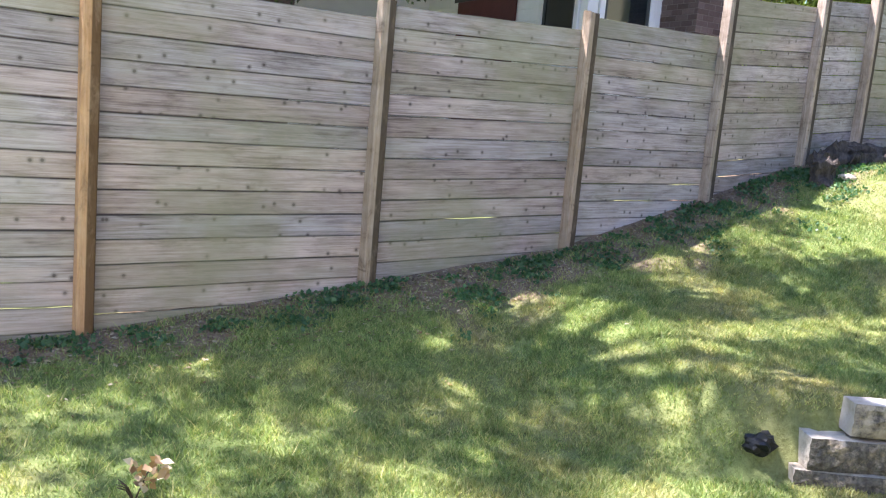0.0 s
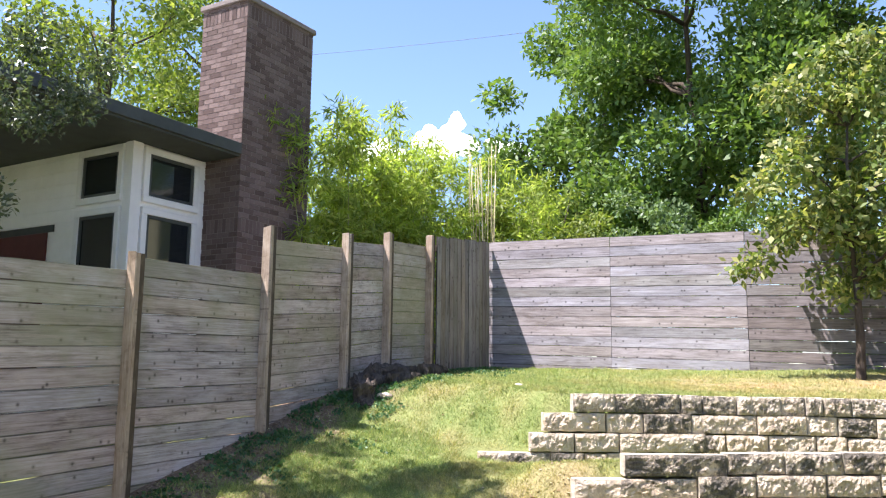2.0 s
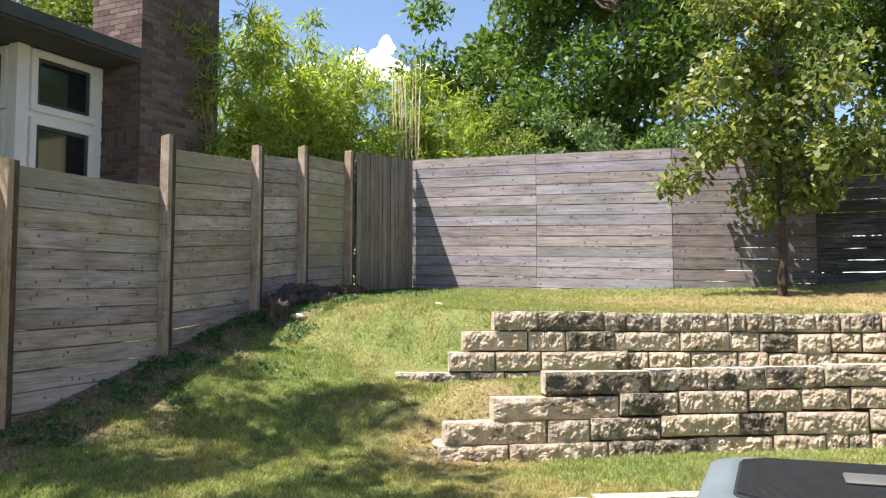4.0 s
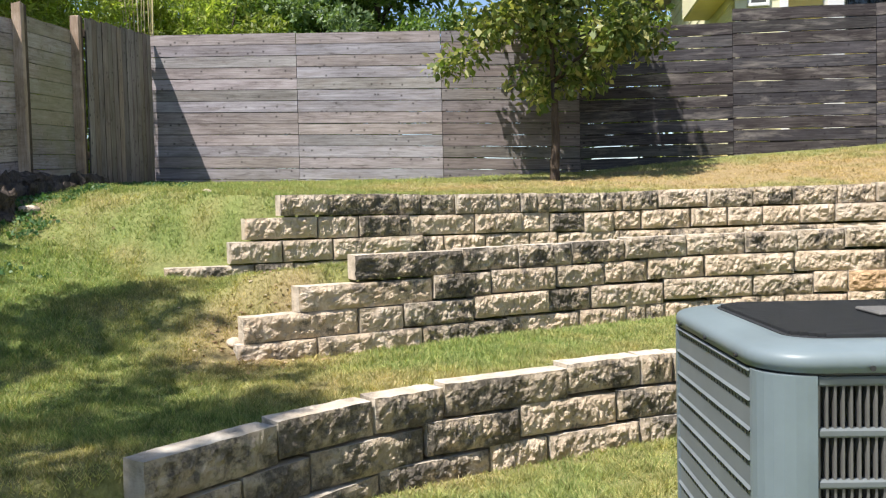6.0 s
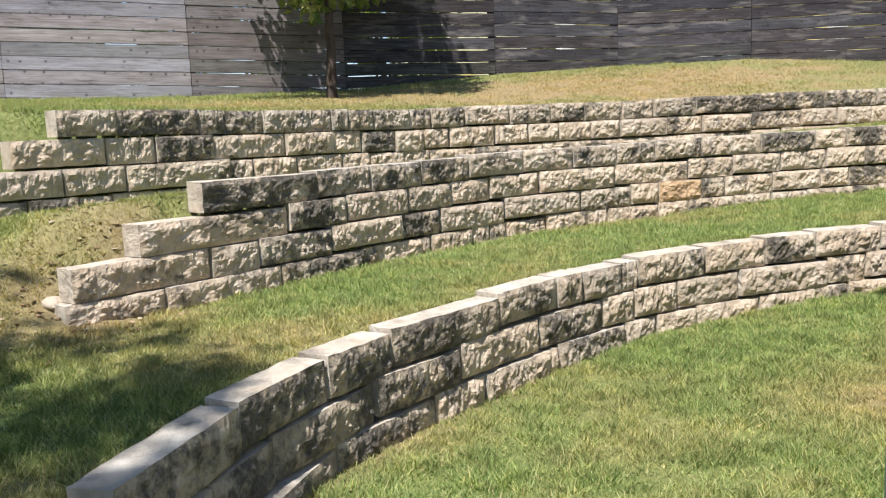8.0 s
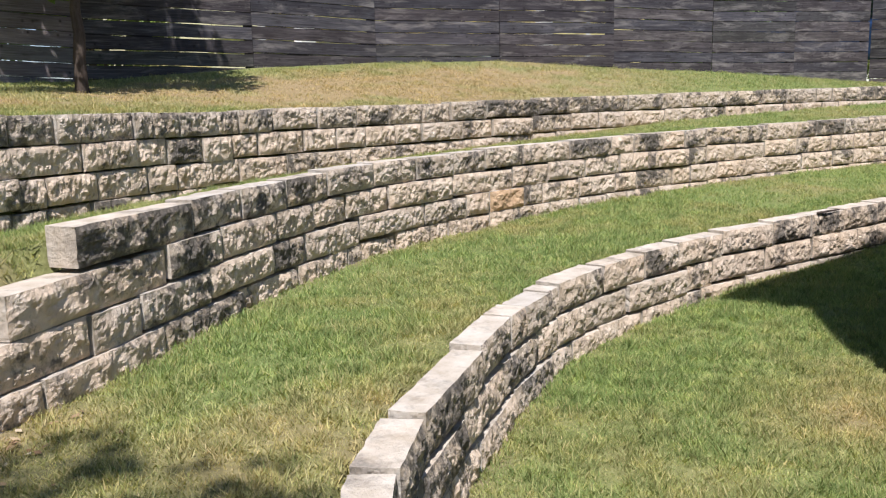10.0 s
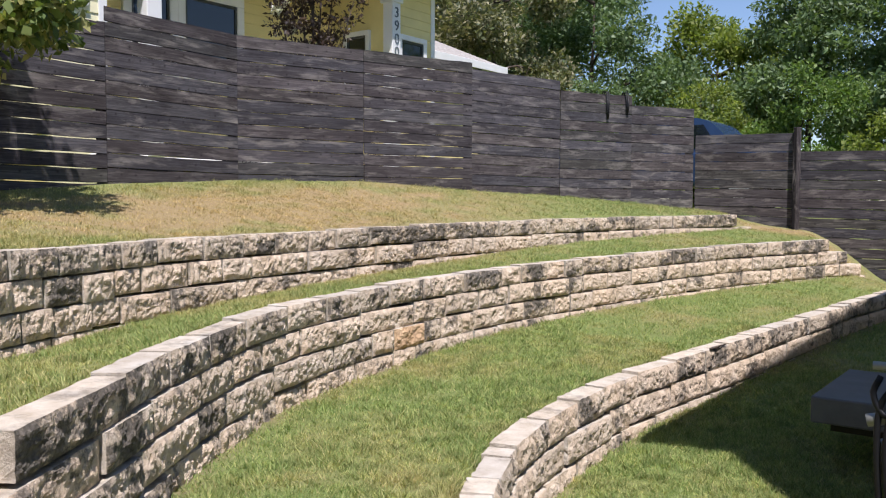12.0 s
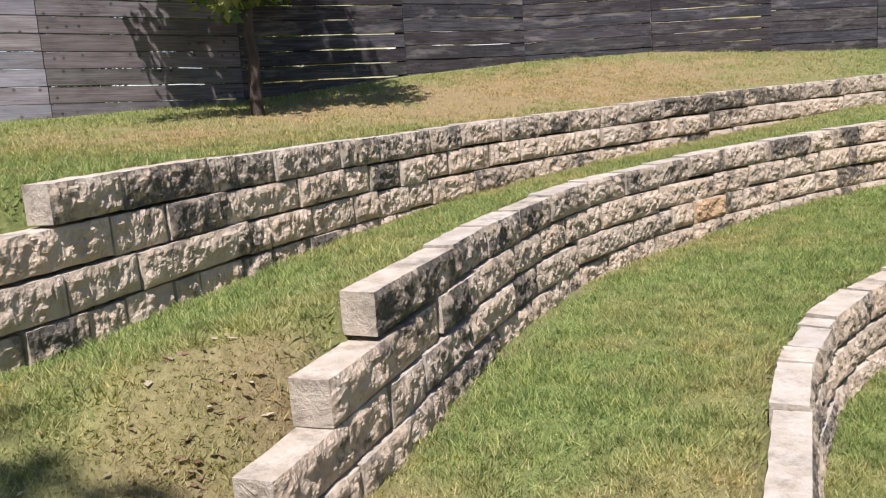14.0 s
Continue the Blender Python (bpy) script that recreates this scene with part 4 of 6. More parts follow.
def bamboo(base, n_, spread, height, seed):
    rng = random.Random(seed)
    t = thing("bamboo_clump", "bright green bamboo clump leaning over the fence", "bamboo", base)
    canes, cen, siz = [], [], []
    for _ in range(n_):
        x, y = rng.uniform(-spread[0], spread[0]), rng.uniform(-spread[1], spread[1])
        h = height * rng.uniform(0.6, 1.05)
        lean = Vector((rng.uniform(-0.5, 0.5), rng.uniform(-0.35, 0.35), 0))
        pts = [Vector((x, y, -0.1)) + lean * ((i / 6) ** 2) + Vector((0, 0, h * i / 6)) for i in range(7)]
        tube("cane", pts, [0.013 * (1 - 0.7 * i / 6) for i in range(7)], CANE, t, 5)
        for i in range(1, 7):
            for _k in range(3):
                p = pts[i] + Vector((rng.uniform(-0.25, 0.25), rng.uniform(-0.25, 0.25), rng.uniform(-0.25, 0.2)))
                cen.append(tuple(p))
                siz.append(rng.uniform(0.12, 0.3))
    part("crown", quads_mesh("crown", leaves(cen, siz, int(n_ * 800), 0.17, seed, 0.17, 0.5), LEAF_BAMBOO), None, t)
    return t


def build_plants():
    tree("live_oak", "broad live oak with reddish trunks and dense grey-green leaves", (2.6, 7.6, gz(2.6, 7.6)), (2.95, 7.5, 2.7), (2.3, 7.6, 4.75), (3.6, 1.9, 2.1), 0.15, LEAF_OAK, 41, 84, 80000, 0.058, BARK_OAK, 40, clump=0.56,
         stems=[[(2.95, 7.55, 2.3, 0.15), (2.85, 7.5, 3.2, 0.14), (2.7, 7.5, 4.0, 0.12), (2.95, 7.5, 5.3, 0.06)], [(2.5, 7.6, 0.1, 0.16), (2.0, 7.5, 2.6, 0.13), (1.5, 7.5, 3.7, 0.11), (0.8, 7.4, 5.0, 0.05)], [(2.1, 7.55, 2.4, 0.09), (2.35, 7.5, 3.3, 0.07), (2.1, 7.5, 4.3, 0.04)], [(3.0, 7.5, 2.9, 0.07), (3.6, 7.3, 3.7, 0.055), (3.75, 7.3, 4.3, 0.05), (4.2, 7.2, 5.0, 0.03)]],
         extra=[(4.75, 6.8, 2.95, 0.34), (4.4, 6.7, 2.75, 0.3), (0.6, 6.5, 2.75, 0.32), (1.35, 6.6, 2.8, 0.34), (3.3, 6.5, 2.8, 0.32), (5.9, 7.3, 4.3, 0.32), (-0.6, 6.7, 2.9, 0.4), (6.3, 7.4, 4.75, 0.3), (3.9, 6.6, 2.95, 0.36), (5.0, 7.1, 3.95, 0.4), (5.5, 7.2, 3.9, 0.3), (4.4, 7.0, 3.5, 0.4), (6.0, 7.3, 4.2, 0.28), (3.4, 7.0, 3.6, 0.4), (5.4, 7.2, 4.6, 0.4), (2.3, 6.8, 3.35, 0.4), (0.2, 6.8, 3.4, 0.45), (1.2, 6.9, 3.8, 0.42), (-0.4, 6.9, 3.9, 0.45), (1.9, 6.7, 4.1, 0.4), (2.8, 6.9, 4.0, 0.4), (0.1, 6.6, 2.95, 0.35), (4.0, 6.9, 4.2, 0.4)])
    # added tree, out of view, its clumps placed to cast dappled shade on the lawn
    tree("added_shade_tree", "unseen tall spreading tree added so its crown dapples the lawn with shade", (-1.3, 8.0, gz(-1.3, 8.0)), (-0.6, 7.8, 5.6), (1.7, 7.15, 8.2), (3.9, 1.95, 0.9), 0.2, LEAF_OAK, 43, 80, 11500, 0.13, BARK_OAK, 16, clump=0.5,
         extra=[(-1.2, 6.9, 8.0, 0.5), (-0.5, 7.4, 8.0, 0.5), (-0.7, 6.4, 8.1, 0.45), (0.4, 6.7, 8.0, 0.5), (1.1, 6.5, 8.0, 0.45), (0.2, 7.5, 8.0, 0.5), (3.5, 5.35, 8.0, 0.4), (3.0, 5.6, 8.2, 0.4), (4.9, 6.9, 8.0, 0.5), (4.1, 6.1, 8.0, 0.5), (2.4, 5.8, 8.0, 0.45), (4.4, 7.3, 8.1, 0.5)])
    tree("young_tree", "young broad-leaved tree with yellowing leaves on the top terrace", (12.3, 0.92, gz(12.3, 0.92)), (12.32, 0.92, 2.75), (12.28, 0.95, 4.2), (1.05, 1.25, 1.65), 0.066, LEAF_SMALL, 47, 60, 10500, 0.105, BARK, 24, aspect=0.55, droop=0.6,
         extra=[(12.1, 2.0, 3.05, 0.3), (12.0, 2.25, 2.95, 0.22), (12.4, -0.2, 3.2, 0.3), (12.2, 0.6, 2.75, 0.25), (12.2, 1.3, 2.8, 0.25)])
    bamboo((12.1, 8.75, gz(12.1, 8.75)), 48, (1.6, 0.8), 4.2, 51)
    bamboo((14.7, 8.7, gz(14.7, 8.7)), 46, (1.5, 0.9), 4.2, 52)
    bamboo((16.6, 7.6, gz(16.6, 7.6)), 30, (1.2, 0.8), 3.8, 53)
    spots = [
        ("background_tree", (13.5, 17.0), 9.5, (3.0, 3.0, 3.6), LEAF_LIGHT, 61, 15000, 0.16),
        ("background_tree", (18.0, 18.0), 9.0, (2.6, 2.6, 3.8), LEAF_TREE, 62, 13000, 0.17),
        ("background_tree", (23.5, 8.2), 8.5, (3.2, 3.2, 5.2), LEAF_TREE, 63, 30000, 0.2),
        ("background_tree", (20.5, 4.8), 9.8, (2.8, 3.0, 6.0), LEAF_TREE, 64, 42000, 0.18),
        ("background_tree", (21.5, 0.5), 10.0, (3.0, 3.0, 6.0), LEAF_TREE, 65, 36000, 0.18),
        ("background_tree", (24.5, -4.0), 11.5, (3.6, 3.6, 5.5), LEAF_TREE, 66, 17000, 0.22),
        ("background_tree", (28.0, -12.0), 8.5, (5.0, 5.0, 6.5), LEAF_GREY, 67, 40000, 0.19),
        ("background_tree", (25.5, -19.0), 7.5, (4.6, 4.6, 6.0), LEAF_GREY, 68, 40000, 0.19),
        ("background_tree", (18.0, -15.6), 5.2, (2.2, 2.2, 3.3), LEAF_PRIVET, 69, 30000, 0.14),
        ("background_tree", (17.6, -20.8), 5.4, (2.8, 2.8, 4.4), LEAF_GREY, 70, 36000, 0.15),
        ("background_tree", (22.5, -25.5), 8.0, (4.5, 4.5, 6.0), LEAF_GREY, 76, 34000, 0.2),
        ("background_tree", (15.0, -25.0), 4.6, (3.0, 2.8, 3.8), LEAF_LIGHT, 71, 36000, 0.16),
        ("background_tree", (11.5, -23.0), 4.8, (2.8, 2.4, 3.9), LEAF_GREY, 72, 34000, 0.16),
        ("background_tree", (8.0, -22.0), 5.0, (3.2, 2.4, 4.2), LEAF_GREY, 73, 34000, 0.16),
        ("background_tree", (3.0, -24.0), 5.5, (3.5, 2.5, 4.0), LEAF_TREE, 74, 10000, 0.2),
        ("background_tree", (33.0, -9.0), 9.0, (5.0, 5.0, 7.0), LEAF_TREE, 77, 16000, 0.38),
        ("background_tree", (34.0, -20.0), 8.5, (5.5, 5.5, 6.5), LEAF_GREY, 78, 16000, 0.4),
        ("background_tree", (28.0, -28.0), 7.5, (5.0, 5.0, 6.0), LEAF_TREE, 79, 15000, 0.38),
        ("background_tree", (6.5, 17.5), 8.0, (3.2, 2.4, 3.0), LEAF_LIGHT, 75, 12000, 0.18),
    ]
    for name, (x, y), zc, rad, mat_, seed, count, leaf in spots:
        g = gz(x, y)
        tree(name, "leafy green tree standing beyond the fence" if mat_ is not LEAF_LIGHT else "light green tree standing beyond the fence", (x, y, g), (x + 0.1, y, max(g + 1.2, zc - rad[2] * 0.8)), (x, y, zc), rad, 0.2, mat_, seed, 48, count, leaf, BARK, 12, "background trees")
    for i, (x, y, rx, rz, m_) in enumerate(((18.0, 5.4, 1.5, 1.8, LEAF_GREY), (18.6, 3.2, 1.5, 1.9, LEAF_TREE), (17.6, 1.2, 1.4, 1.8, LEAF_TREE), (18.5, 7.4, 1.6, 2.1, LEAF_LIGHT), (17.2, -0.8, 1.2, 1.6, LEAF_LIGHT), (20.5, -17.5, 1.8, 2.2, LEAF_TREE), (16.2, -18.0, 1.6, 1.9, LEAF_GREY), (13.4, -19.0, 1.6, 1.8, LEAF_LIGHT), (10.5, -18.0, 1.6, 1.7, LEAF_TREE), (7.6, -17.5, 1.7, 1.8, LEAF_LIGHT), (22.0, -14.0, 1.8, 2.3, LEAF_GREY))):
        shrub("background_shrub", "dense green shrub beyond the garden fence", (x, y, gz(x, y)), (rx, rx, rz), m_, 80 + i, 30, 9000, 0.11, group="shrubs beyond the fence")


def build_crape():
    """The flowering shrub in front of the yellow house."""
    rng = random.Random(90)
    base = (14.35, -5.35, gz(14.35, -5.35))
    t = thing("crape_myrtle", "dark-leaved crape myrtle with white flower clusters", "flowering shrub", base)
    stems, cen, siz, fl = [], [], [], []
    for dx, dy, h in ((0.0, 0.0, 4.2), (0.1, -0.35, 3.9), (0.0, 0.35, 3.6), (0.0, 0.85, 2.95), (0.0, -0.95, 3.1), (-0.1, 0.15, 3.9), (0.1, -0.6, 3.4), (0, 0.6, 2.7)):
        pts = [Vector((dx * k / 5, dy * (k / 5) ** 1.3, h * k / 5)) for k in range(6)]
        stems.append(tube_data(pts, [0.03, 0.025, 0.02, 0.015, 0.01, 0.005], 5))
        for k in (2.2, 2.8, 3.3, 3.8, 4.3, 4.7):
            p = pts[int(k)].lerp(pts[min(5, int(k) + 1)], k - int(k))
            cen.append(tuple(p + Vector((rng.uniform(-0.12, 0.12), rng.uniform(-0.12, 0.12), 0))))
            siz.append(rng.uniform(0.14, 0.24))
        fl.append(tuple(pts[5] - Vector((0, 0, 0.05))))
        if rng.random() < 0.8:
            fl.append(tuple(pts[4] + Vector((rng.uniform(-0.15, 0.15), rng.uniform(-0.2, 0.2), 0.1))))
    for v, f in stems:
        part("stem", mesh_from("stem", v, f, BARK, True), None, t)
    part("crown", quads_mesh("crown", leaves(cen, siz, 4200, 0.075, 91, 0.5), LEAF_DARKRED), None, t)
    part("flowers", quads_mesh("flowers", leaves(fl, 0.085, 1300, 0.04, 92, 0.9), PETAL), None, t, "clusters of white blossom")


def patchy(x, y, cell, seed):
    """Smooth value noise in the plan, about -0.5 to 0.5."""
    grid = np.random.RandomState(seed).rand(257, 257) - 0.5
    u, v = x / cell, y / cell
    i, j = np.floor(u).astype(int), np.floor(v).astype(int)
    a, b = smooth01(u - i), smooth01(v - j)
    i, j = i % 256, j % 256
    return (grid[i, j] * (1 - a) + grid[i + 1, j] * a) * (1 - b) + (grid[i, j + 1] * (1 - a) + grid[i + 1, j + 1] * a) * b


def build_dry_canes():
    rng = random.Random(57)
    base = (15.0, 7.5, gz(15.0, 7.5))
    t = thing("dry_canes", "cluster of dry tan bamboo canes standing beside the bamboo", "bamboo", base)
    for _ in range(17):
        x, y, h = rng.uniform(-0.25, 0.25), rng.uniform(-0.36, 0.36), rng.uniform(3.3, 4.4)
        lean = Vector((rng.uniform(-0.1, 0.1), rng.uniform(-0.12, 0.12), 0))
        tube("cane", [Vector((x, y, -0.05)) + lean * (k / 4) ** 2 + Vector((0, 0, h * k / 4)) for k in range(5)], [0.014, 0.013, 0.011, 0.009, 0.005], DRYCANE, t, 6)


def build_cables():
    for k, (a, b) in enumerate((((22.0, 22.0, 12.9), (22.0, -8.0, 10.6)),)):
        a, b = Vector(a), Vector(b)
        pts = [a.lerp(b, i / 20) - Vector((0, 0, 0.5 * math.sin(math.pi * i / 20))) for i in range(21)]
        c = tube("power_cable", [p - a for p in pts], 0.006, DARKVINYL, None, 5)
        c.location = a
        tagged(c, "thin dark overhead cable strung across the sky", "cable", "overhead cables")


def build_grass():
    """Mown blades over the garden, denser where the walk passes near."""
    r = np.random.RandomState(17)

    def scatter(n_, x0, x1, y0, y1):
        return r.uniform(x0, x1, n_), r.uniform(y0, y1, n_)

    zones = [(300000, 2.0, 8.5, -1.5, 5.8), (140000, 0.5, 5.0, 0.5, 5.6), (330000, 5.0, 11.0, -3.5, 5.9), (190000, 6.0, 13.4, -10.4, -1.5), (110000, 9.0, 13.4, -4.0, 6.4), (110000, 4.6, 8.0, -5.0, 1.5)]
    xs, ys = [], []
    for z in zones:
        a, b = scatter(*z)
        xs.append(a)
        ys.append(b)
    x, y = np.concatenate(xs), np.concatenate(ys)
    soil = sample(SOIL, x, y)
    keep = r.rand(len(x)) > soil * 0.85
    for grid, w in ((low_sd, WALLS["low"]), (mid_sd, WALLS["mid"]), (top_sd, WALLS["up"])):
        sd = sample(grid, x, y)
        keep &= ~((sd > -0.015) & (sd < 0.185) & (y < w["curve"][0][1]))
    keep &= y < left_line(x) - 0.03
    keep &= ~((np.abs(x - 4.25) < 0.5) & (np.abs(y - 0.225) < 0.5))
    fx = np.interp(y, [p[1] for p in FENCE_FAR][::-1], [p[0] for p in FENCE_FAR][::-1])
    keep &= x < fx - 0.03
    keep &= y > -0.75 + (x > 4.7) * -50
    x, y = x[keep], y[keep]
    z = sample(GZ, x, y)
    dry = sample(DRY, x, y)
    n_ = len(x)
    tuft = patchy(x, y, 0.13, 1) + 0.7 * patchy(x, y, 0.055, 2)
    h = (0.018 + 0.03 * r.rand(n_)) * (1 - 0.45 * dry) * np.clip(1.0 + 1.1 * tuft, 0.4, 2.2)
    ang = r.rand(n_) * 2 * math.pi
    wd = 0.0022 + 0.0026 * r.rand(n_)
    lx, ly = r.normal(0, 0.6, n_) * h, r.normal(0, 0.6, n_) * h
    base = np.stack([x, y, z - 0.004], 1)
    side = np.stack([np.cos(ang) * wd, np.sin(ang) * wd, np.zeros(n_)], 1)
    tip = base + np.stack([lx, ly, h], 1)
    me = quads_mesh("grass", np.stack([base - side, base + side, tip], 1), BLADE)
    me.attributes.new("dry", "FLOAT", "POINT").data.foreach_set("value", np.repeat(np.clip(dry + r.normal(0, 0.12, n_), 0, 1), 3).astype(np.float32))
    tagged(new("grass", me), "short mown lawn grass, green with straw-coloured patches", "grass", kind="stuff")


def build_ivy():
    """Low ground cover along the foot of the board fence."""
    r = random.Random(23)
    cen, siz = [], []
    for _ in range(150):
        x = r.uniform(0.8, 8.9)
        y = left_line(x) - abs(r.gauss(0.15, 0.38)) - 0.12
        if noise.noise((x * 1.3, y * 2.0, 3.0)) < -0.12 and x < 6.5:
            continue
        cen.append((x, y, gz(x, y) + 0.01))
        siz.append(r.uniform(0.07, 0.17))
    for _ in range(120):
        x, y = r.uniform(8.5, 12.6), 0
        y = left_line(x) - abs(r.gauss(0.3, 0.35)) - 0.2
        cen.append((x, y, gz(x, y) + 0.01))
        siz.append(r.uniform(0.08, 0.2))
    q = leaves(cen, siz, 12500, 0.034, 24, 0.9)
    mid = q.mean(axis=1)
    zz = sample(GZ, mid[:, 0], mid[:, 1])
    shift = zz + 0.008 + np.abs(mid[:, 2] - zz) * 0.28 - mid[:, 2]
    q[:, :, 2] += shift[:, None]
    tagged(new("ground_ivy", quads_mesh("ground_ivy", q, LEAF_IVY)), "low ivy-like ground cover along the fence foot", "ground cover", kind="stuff")


def build_litter():
    """Fallen leaves and bark chips along the fence foot."""
    r = np.random.RandomState(29)
    n_ = 15000
    x = r.uniform(0.5, 9.6, n_)
    y = left_line(x) - 0.06 - np.abs(r.normal(0.12, 0.42, n_))
    keep = r.rand(n_) < 0.25 + sample(SOIL, x, y)
    x, y = x[keep], y[keep]
    q = leaves(np.stack([x, y, sample(GZ, x, y)], 1), 0.02, len(x), 0.026, 30, 0.55)
    mid = q.mean(axis=1)
    flat = sample(GZ, mid[:, 0], mid[:, 1]) + 0.006
    q[:, :, 2] = flat[:, None] + (q[:, :, 2] - mid[:, 2:3]) * 0.35 + 0.004
    tagged(new("leaf_litter", quads_mesh("leaf_litter", q, LITTER)), "dry brown fallen leaves and bark chips along the fence", "leaf litter", kind="stuff")


# ---------------------------------------------------------------- air conditioner


def rounded_ring(x0, x1, y0, y1, rad, n_=5):
    pts = []
    for cx, cy, a0 in ((x1 - rad, y1 - rad, 0), (x0 + rad, y1 - rad, 90), (x0 + rad, y0 + rad, 180), (x1 - rad, y0 + rad, 270)):
        for k in range(n_ + 1):
            a = radians(a0 + 90 * k / n_)
            pts.append((cx + rad * math.cos(a), cy + rad * math.sin(a)))
    return pts


def loft(name, rings, mat, parent, caps=(True, True), label="", smooth=False):
    """A skin through rings of plan points at heights: rings = [(points, z), ...]."""
    verts, faces = [], []
    n_ = len(rings[0][0])
    for pts, z in rings:
        verts += [(p[0], p[1], z) for p in pts]
    for i in range(len(rings) - 1):
        for k in range(n_):
            q = (k + 1) % n_
            faces.append((i * n_ + k, i * n_ + q, (i + 1) * n_ + q, (i + 1) * n_ + k))
    if caps[0]:
        faces.append(tuple(range(n_))[::-1])
    if caps[1]:
        faces.append(tuple((len(rings) - 1) * n_ + k for k in range(n_)))
    me = mesh_from(name, verts, faces, mat, smooth)
    return part(name, me, None, parent, label)


def build_air_conditioner():
    gx, gy = 4.25, 0.2
    z0 = gz(gx, gy)
    ac = thing("air_conditioner", "grey-blue outdoor air conditioning unit with louvred sides, dark grille", "air conditioner", (gx, gy, z0))
    ac.rotation_euler = (0, 0, radians(4.5))
    H = 0.925 - z0
    a = 0.43
    part("pad", box(-0.5, 0.5, -0.5, 0.5, -0.06, 0.06, 0.01), plain("concrete_pad", (0.4, 0.39, 0.37), 0.9, 0, 0.15, 10), ac)
    loft("body", [(rounded_ring(-a + 0.03, a - 0.03, -a + 0.03, a - 0.03, 0.1), z) for z in (0.06, H - 0.06)], COIL, ac)
    # pressed top: short skirt, eased edge, broad rim sloping up to the grille
    rings = []
    for o, z in ((0.004, H - 0.056), (0.006, H - 0.036), (0.004, H - 0.026), (-0.003, H - 0.018), (-0.014, H - 0.013), (-0.06, H - 0.003), (-0.085, H + 0.001), (-0.092, H - 0.004)):
        rings.append((rounded_ring(-a - o, a + o, -a - o, a + o, 0.125 + o * 0.5, 8), z))
    loft("top_cap", rings, AC_PAINT, ac, (True, True), smooth=True)
    loft("seam", [(rounded_ring(-a + 0.006, a - 0.006, -a + 0.006, a - 0.006, 0.115, 6), z) for z in (H - 0.062, H - 0.0565)], AC_DARK, ac, (False, False))
    g = a - 0.096
    loft("grille_base", [(rounded_ring(-g, g, -g, g, 0.085, 6), H - 0.0035), (rounded_ring(-g, g, -g, g, 0.085, 6), H - 0.001)], AC_DARK, ac)
    n_ = 52
    for i in range(n_):
        x = -g + 0.008 + (2 * g - 0.016) * (i + 0.5) / n_
        trim_ = max(0, 0.06 - 0.014 * min(i, n_ - 1 - i))
        part("grille_bar", box(x - 0.0028, x + 0.0028, -g + 0.01 + trim_, g - 0.01 - trim_, H - 0.001, H + 0.007), AC_DARK, ac)
    part("fan_plate", box(-0.06, 0.08, -0.17, 0.03, H + 0.0075, H + 0.018, 0.004), DARKVINYL, ac, "grey plate over the fan motor")
    # rounded corner posts reaching further along the coil sides
    for sx, sy in ((-1, 1), (1, 1), (-1, -1), (1, -1)):
        arc = [(a - 0.085 + 0.085 * math.sin(q * math.pi / 12), a - 0.085 + 0.085 * math.cos(q * math.pi / 12)) for q in range(7)]
        inner = [(px - 0.02, py - 0.02) for px, py in arc]
        pts = [(a - 0.1, a - 0.0)] + arc + [(a, a - 0.105), (a - 0.025, a - 0.105)] + inner[::-1] + [(a - 0.1, a - 0.025)]
        pts = [(sx * px, sy * py) for px, py in pts]
        if sx * sy > 0:
            pts = pts[::-1]
        loft("corner_post", [(pts, 0.06), (pts, H - 0.062)], AC_PAINT, ac)
    # pressed panel on the garden side: shallow ribs with a row of small slots over each
    rows = 15
    hh = (H - 0.125) / rows
    for i in range(rows):
        zb = 0.062 + i * hh
        bm = bmesh.new()
        prof = [(a - 0.003, zb), (a - 0.004, zb + hh * 0.66), (a - 0.002, zb + hh * 0.82), (a + 0.0035, zb + hh * 0.92), (a - 0.003, zb + hh)]
        prev = None
        for y, z in prof:
            cur = [bm.verts.new((x, y, z)) for x in (-a + 0.098, a - 0.098)]
            if prev:
                bm.faces.new((prev[1], prev[0], cur[0], cur[1]))
            prev = cur
        part("louvre", bm, AC_SIDE, ac)
        for k in range(24):
            x = -a + 0.13 + k * 0.025
            part("slot", box(x, x + 0.0045, a - 0.012, a - 0.0015, zb + hh * 0.68, zb + hh * 0.82), AC_DARK, ac)
    # stamped guards over the coil on the three other sides
    rows = 9
    for side_, m in (("w", Matrix.Rotation(radians(90), 4, "Z")), ("s", Matrix.Rotation(radians(180), 4, "Z")), ("e", Matrix.Rotation(radians(-90), 4, "Z"))):
        for i in range(rows + 1):
            zb = 0.06 + i * (H - 0.145) / rows
            part("guard_rail", box(-a + 0.105, a - 0.105, a - 0.03, a - 0.004, zb, zb + 0.02, 0.005, m), AC_SIDE, ac)
        count = 40 if side_ == "w" else 20
        for k in range(count):
            x = -a + 0.11 + k * (2 * a - 0.22) / (count - 1)
            part("guard_bar", box(x - 0.0025, x + 0.0025, a - 0.028, a - 0.008, 0.07, H - 0.07, 0, m), DARKVINYL, ac)
    for k, (x, y) in enumerate(((-0.26, a + 0.008), (0.0, a + 0.008), (0.26, a + 0.008), (-a - 0.008, 0.22), (-a - 0.008, -0.1))):
        bm = bmesh.new()
        bmesh.ops.create_cone(bm, cap_ends=True, segments=8, radius1=0.006, radius2=0.0045, depth=0.008)
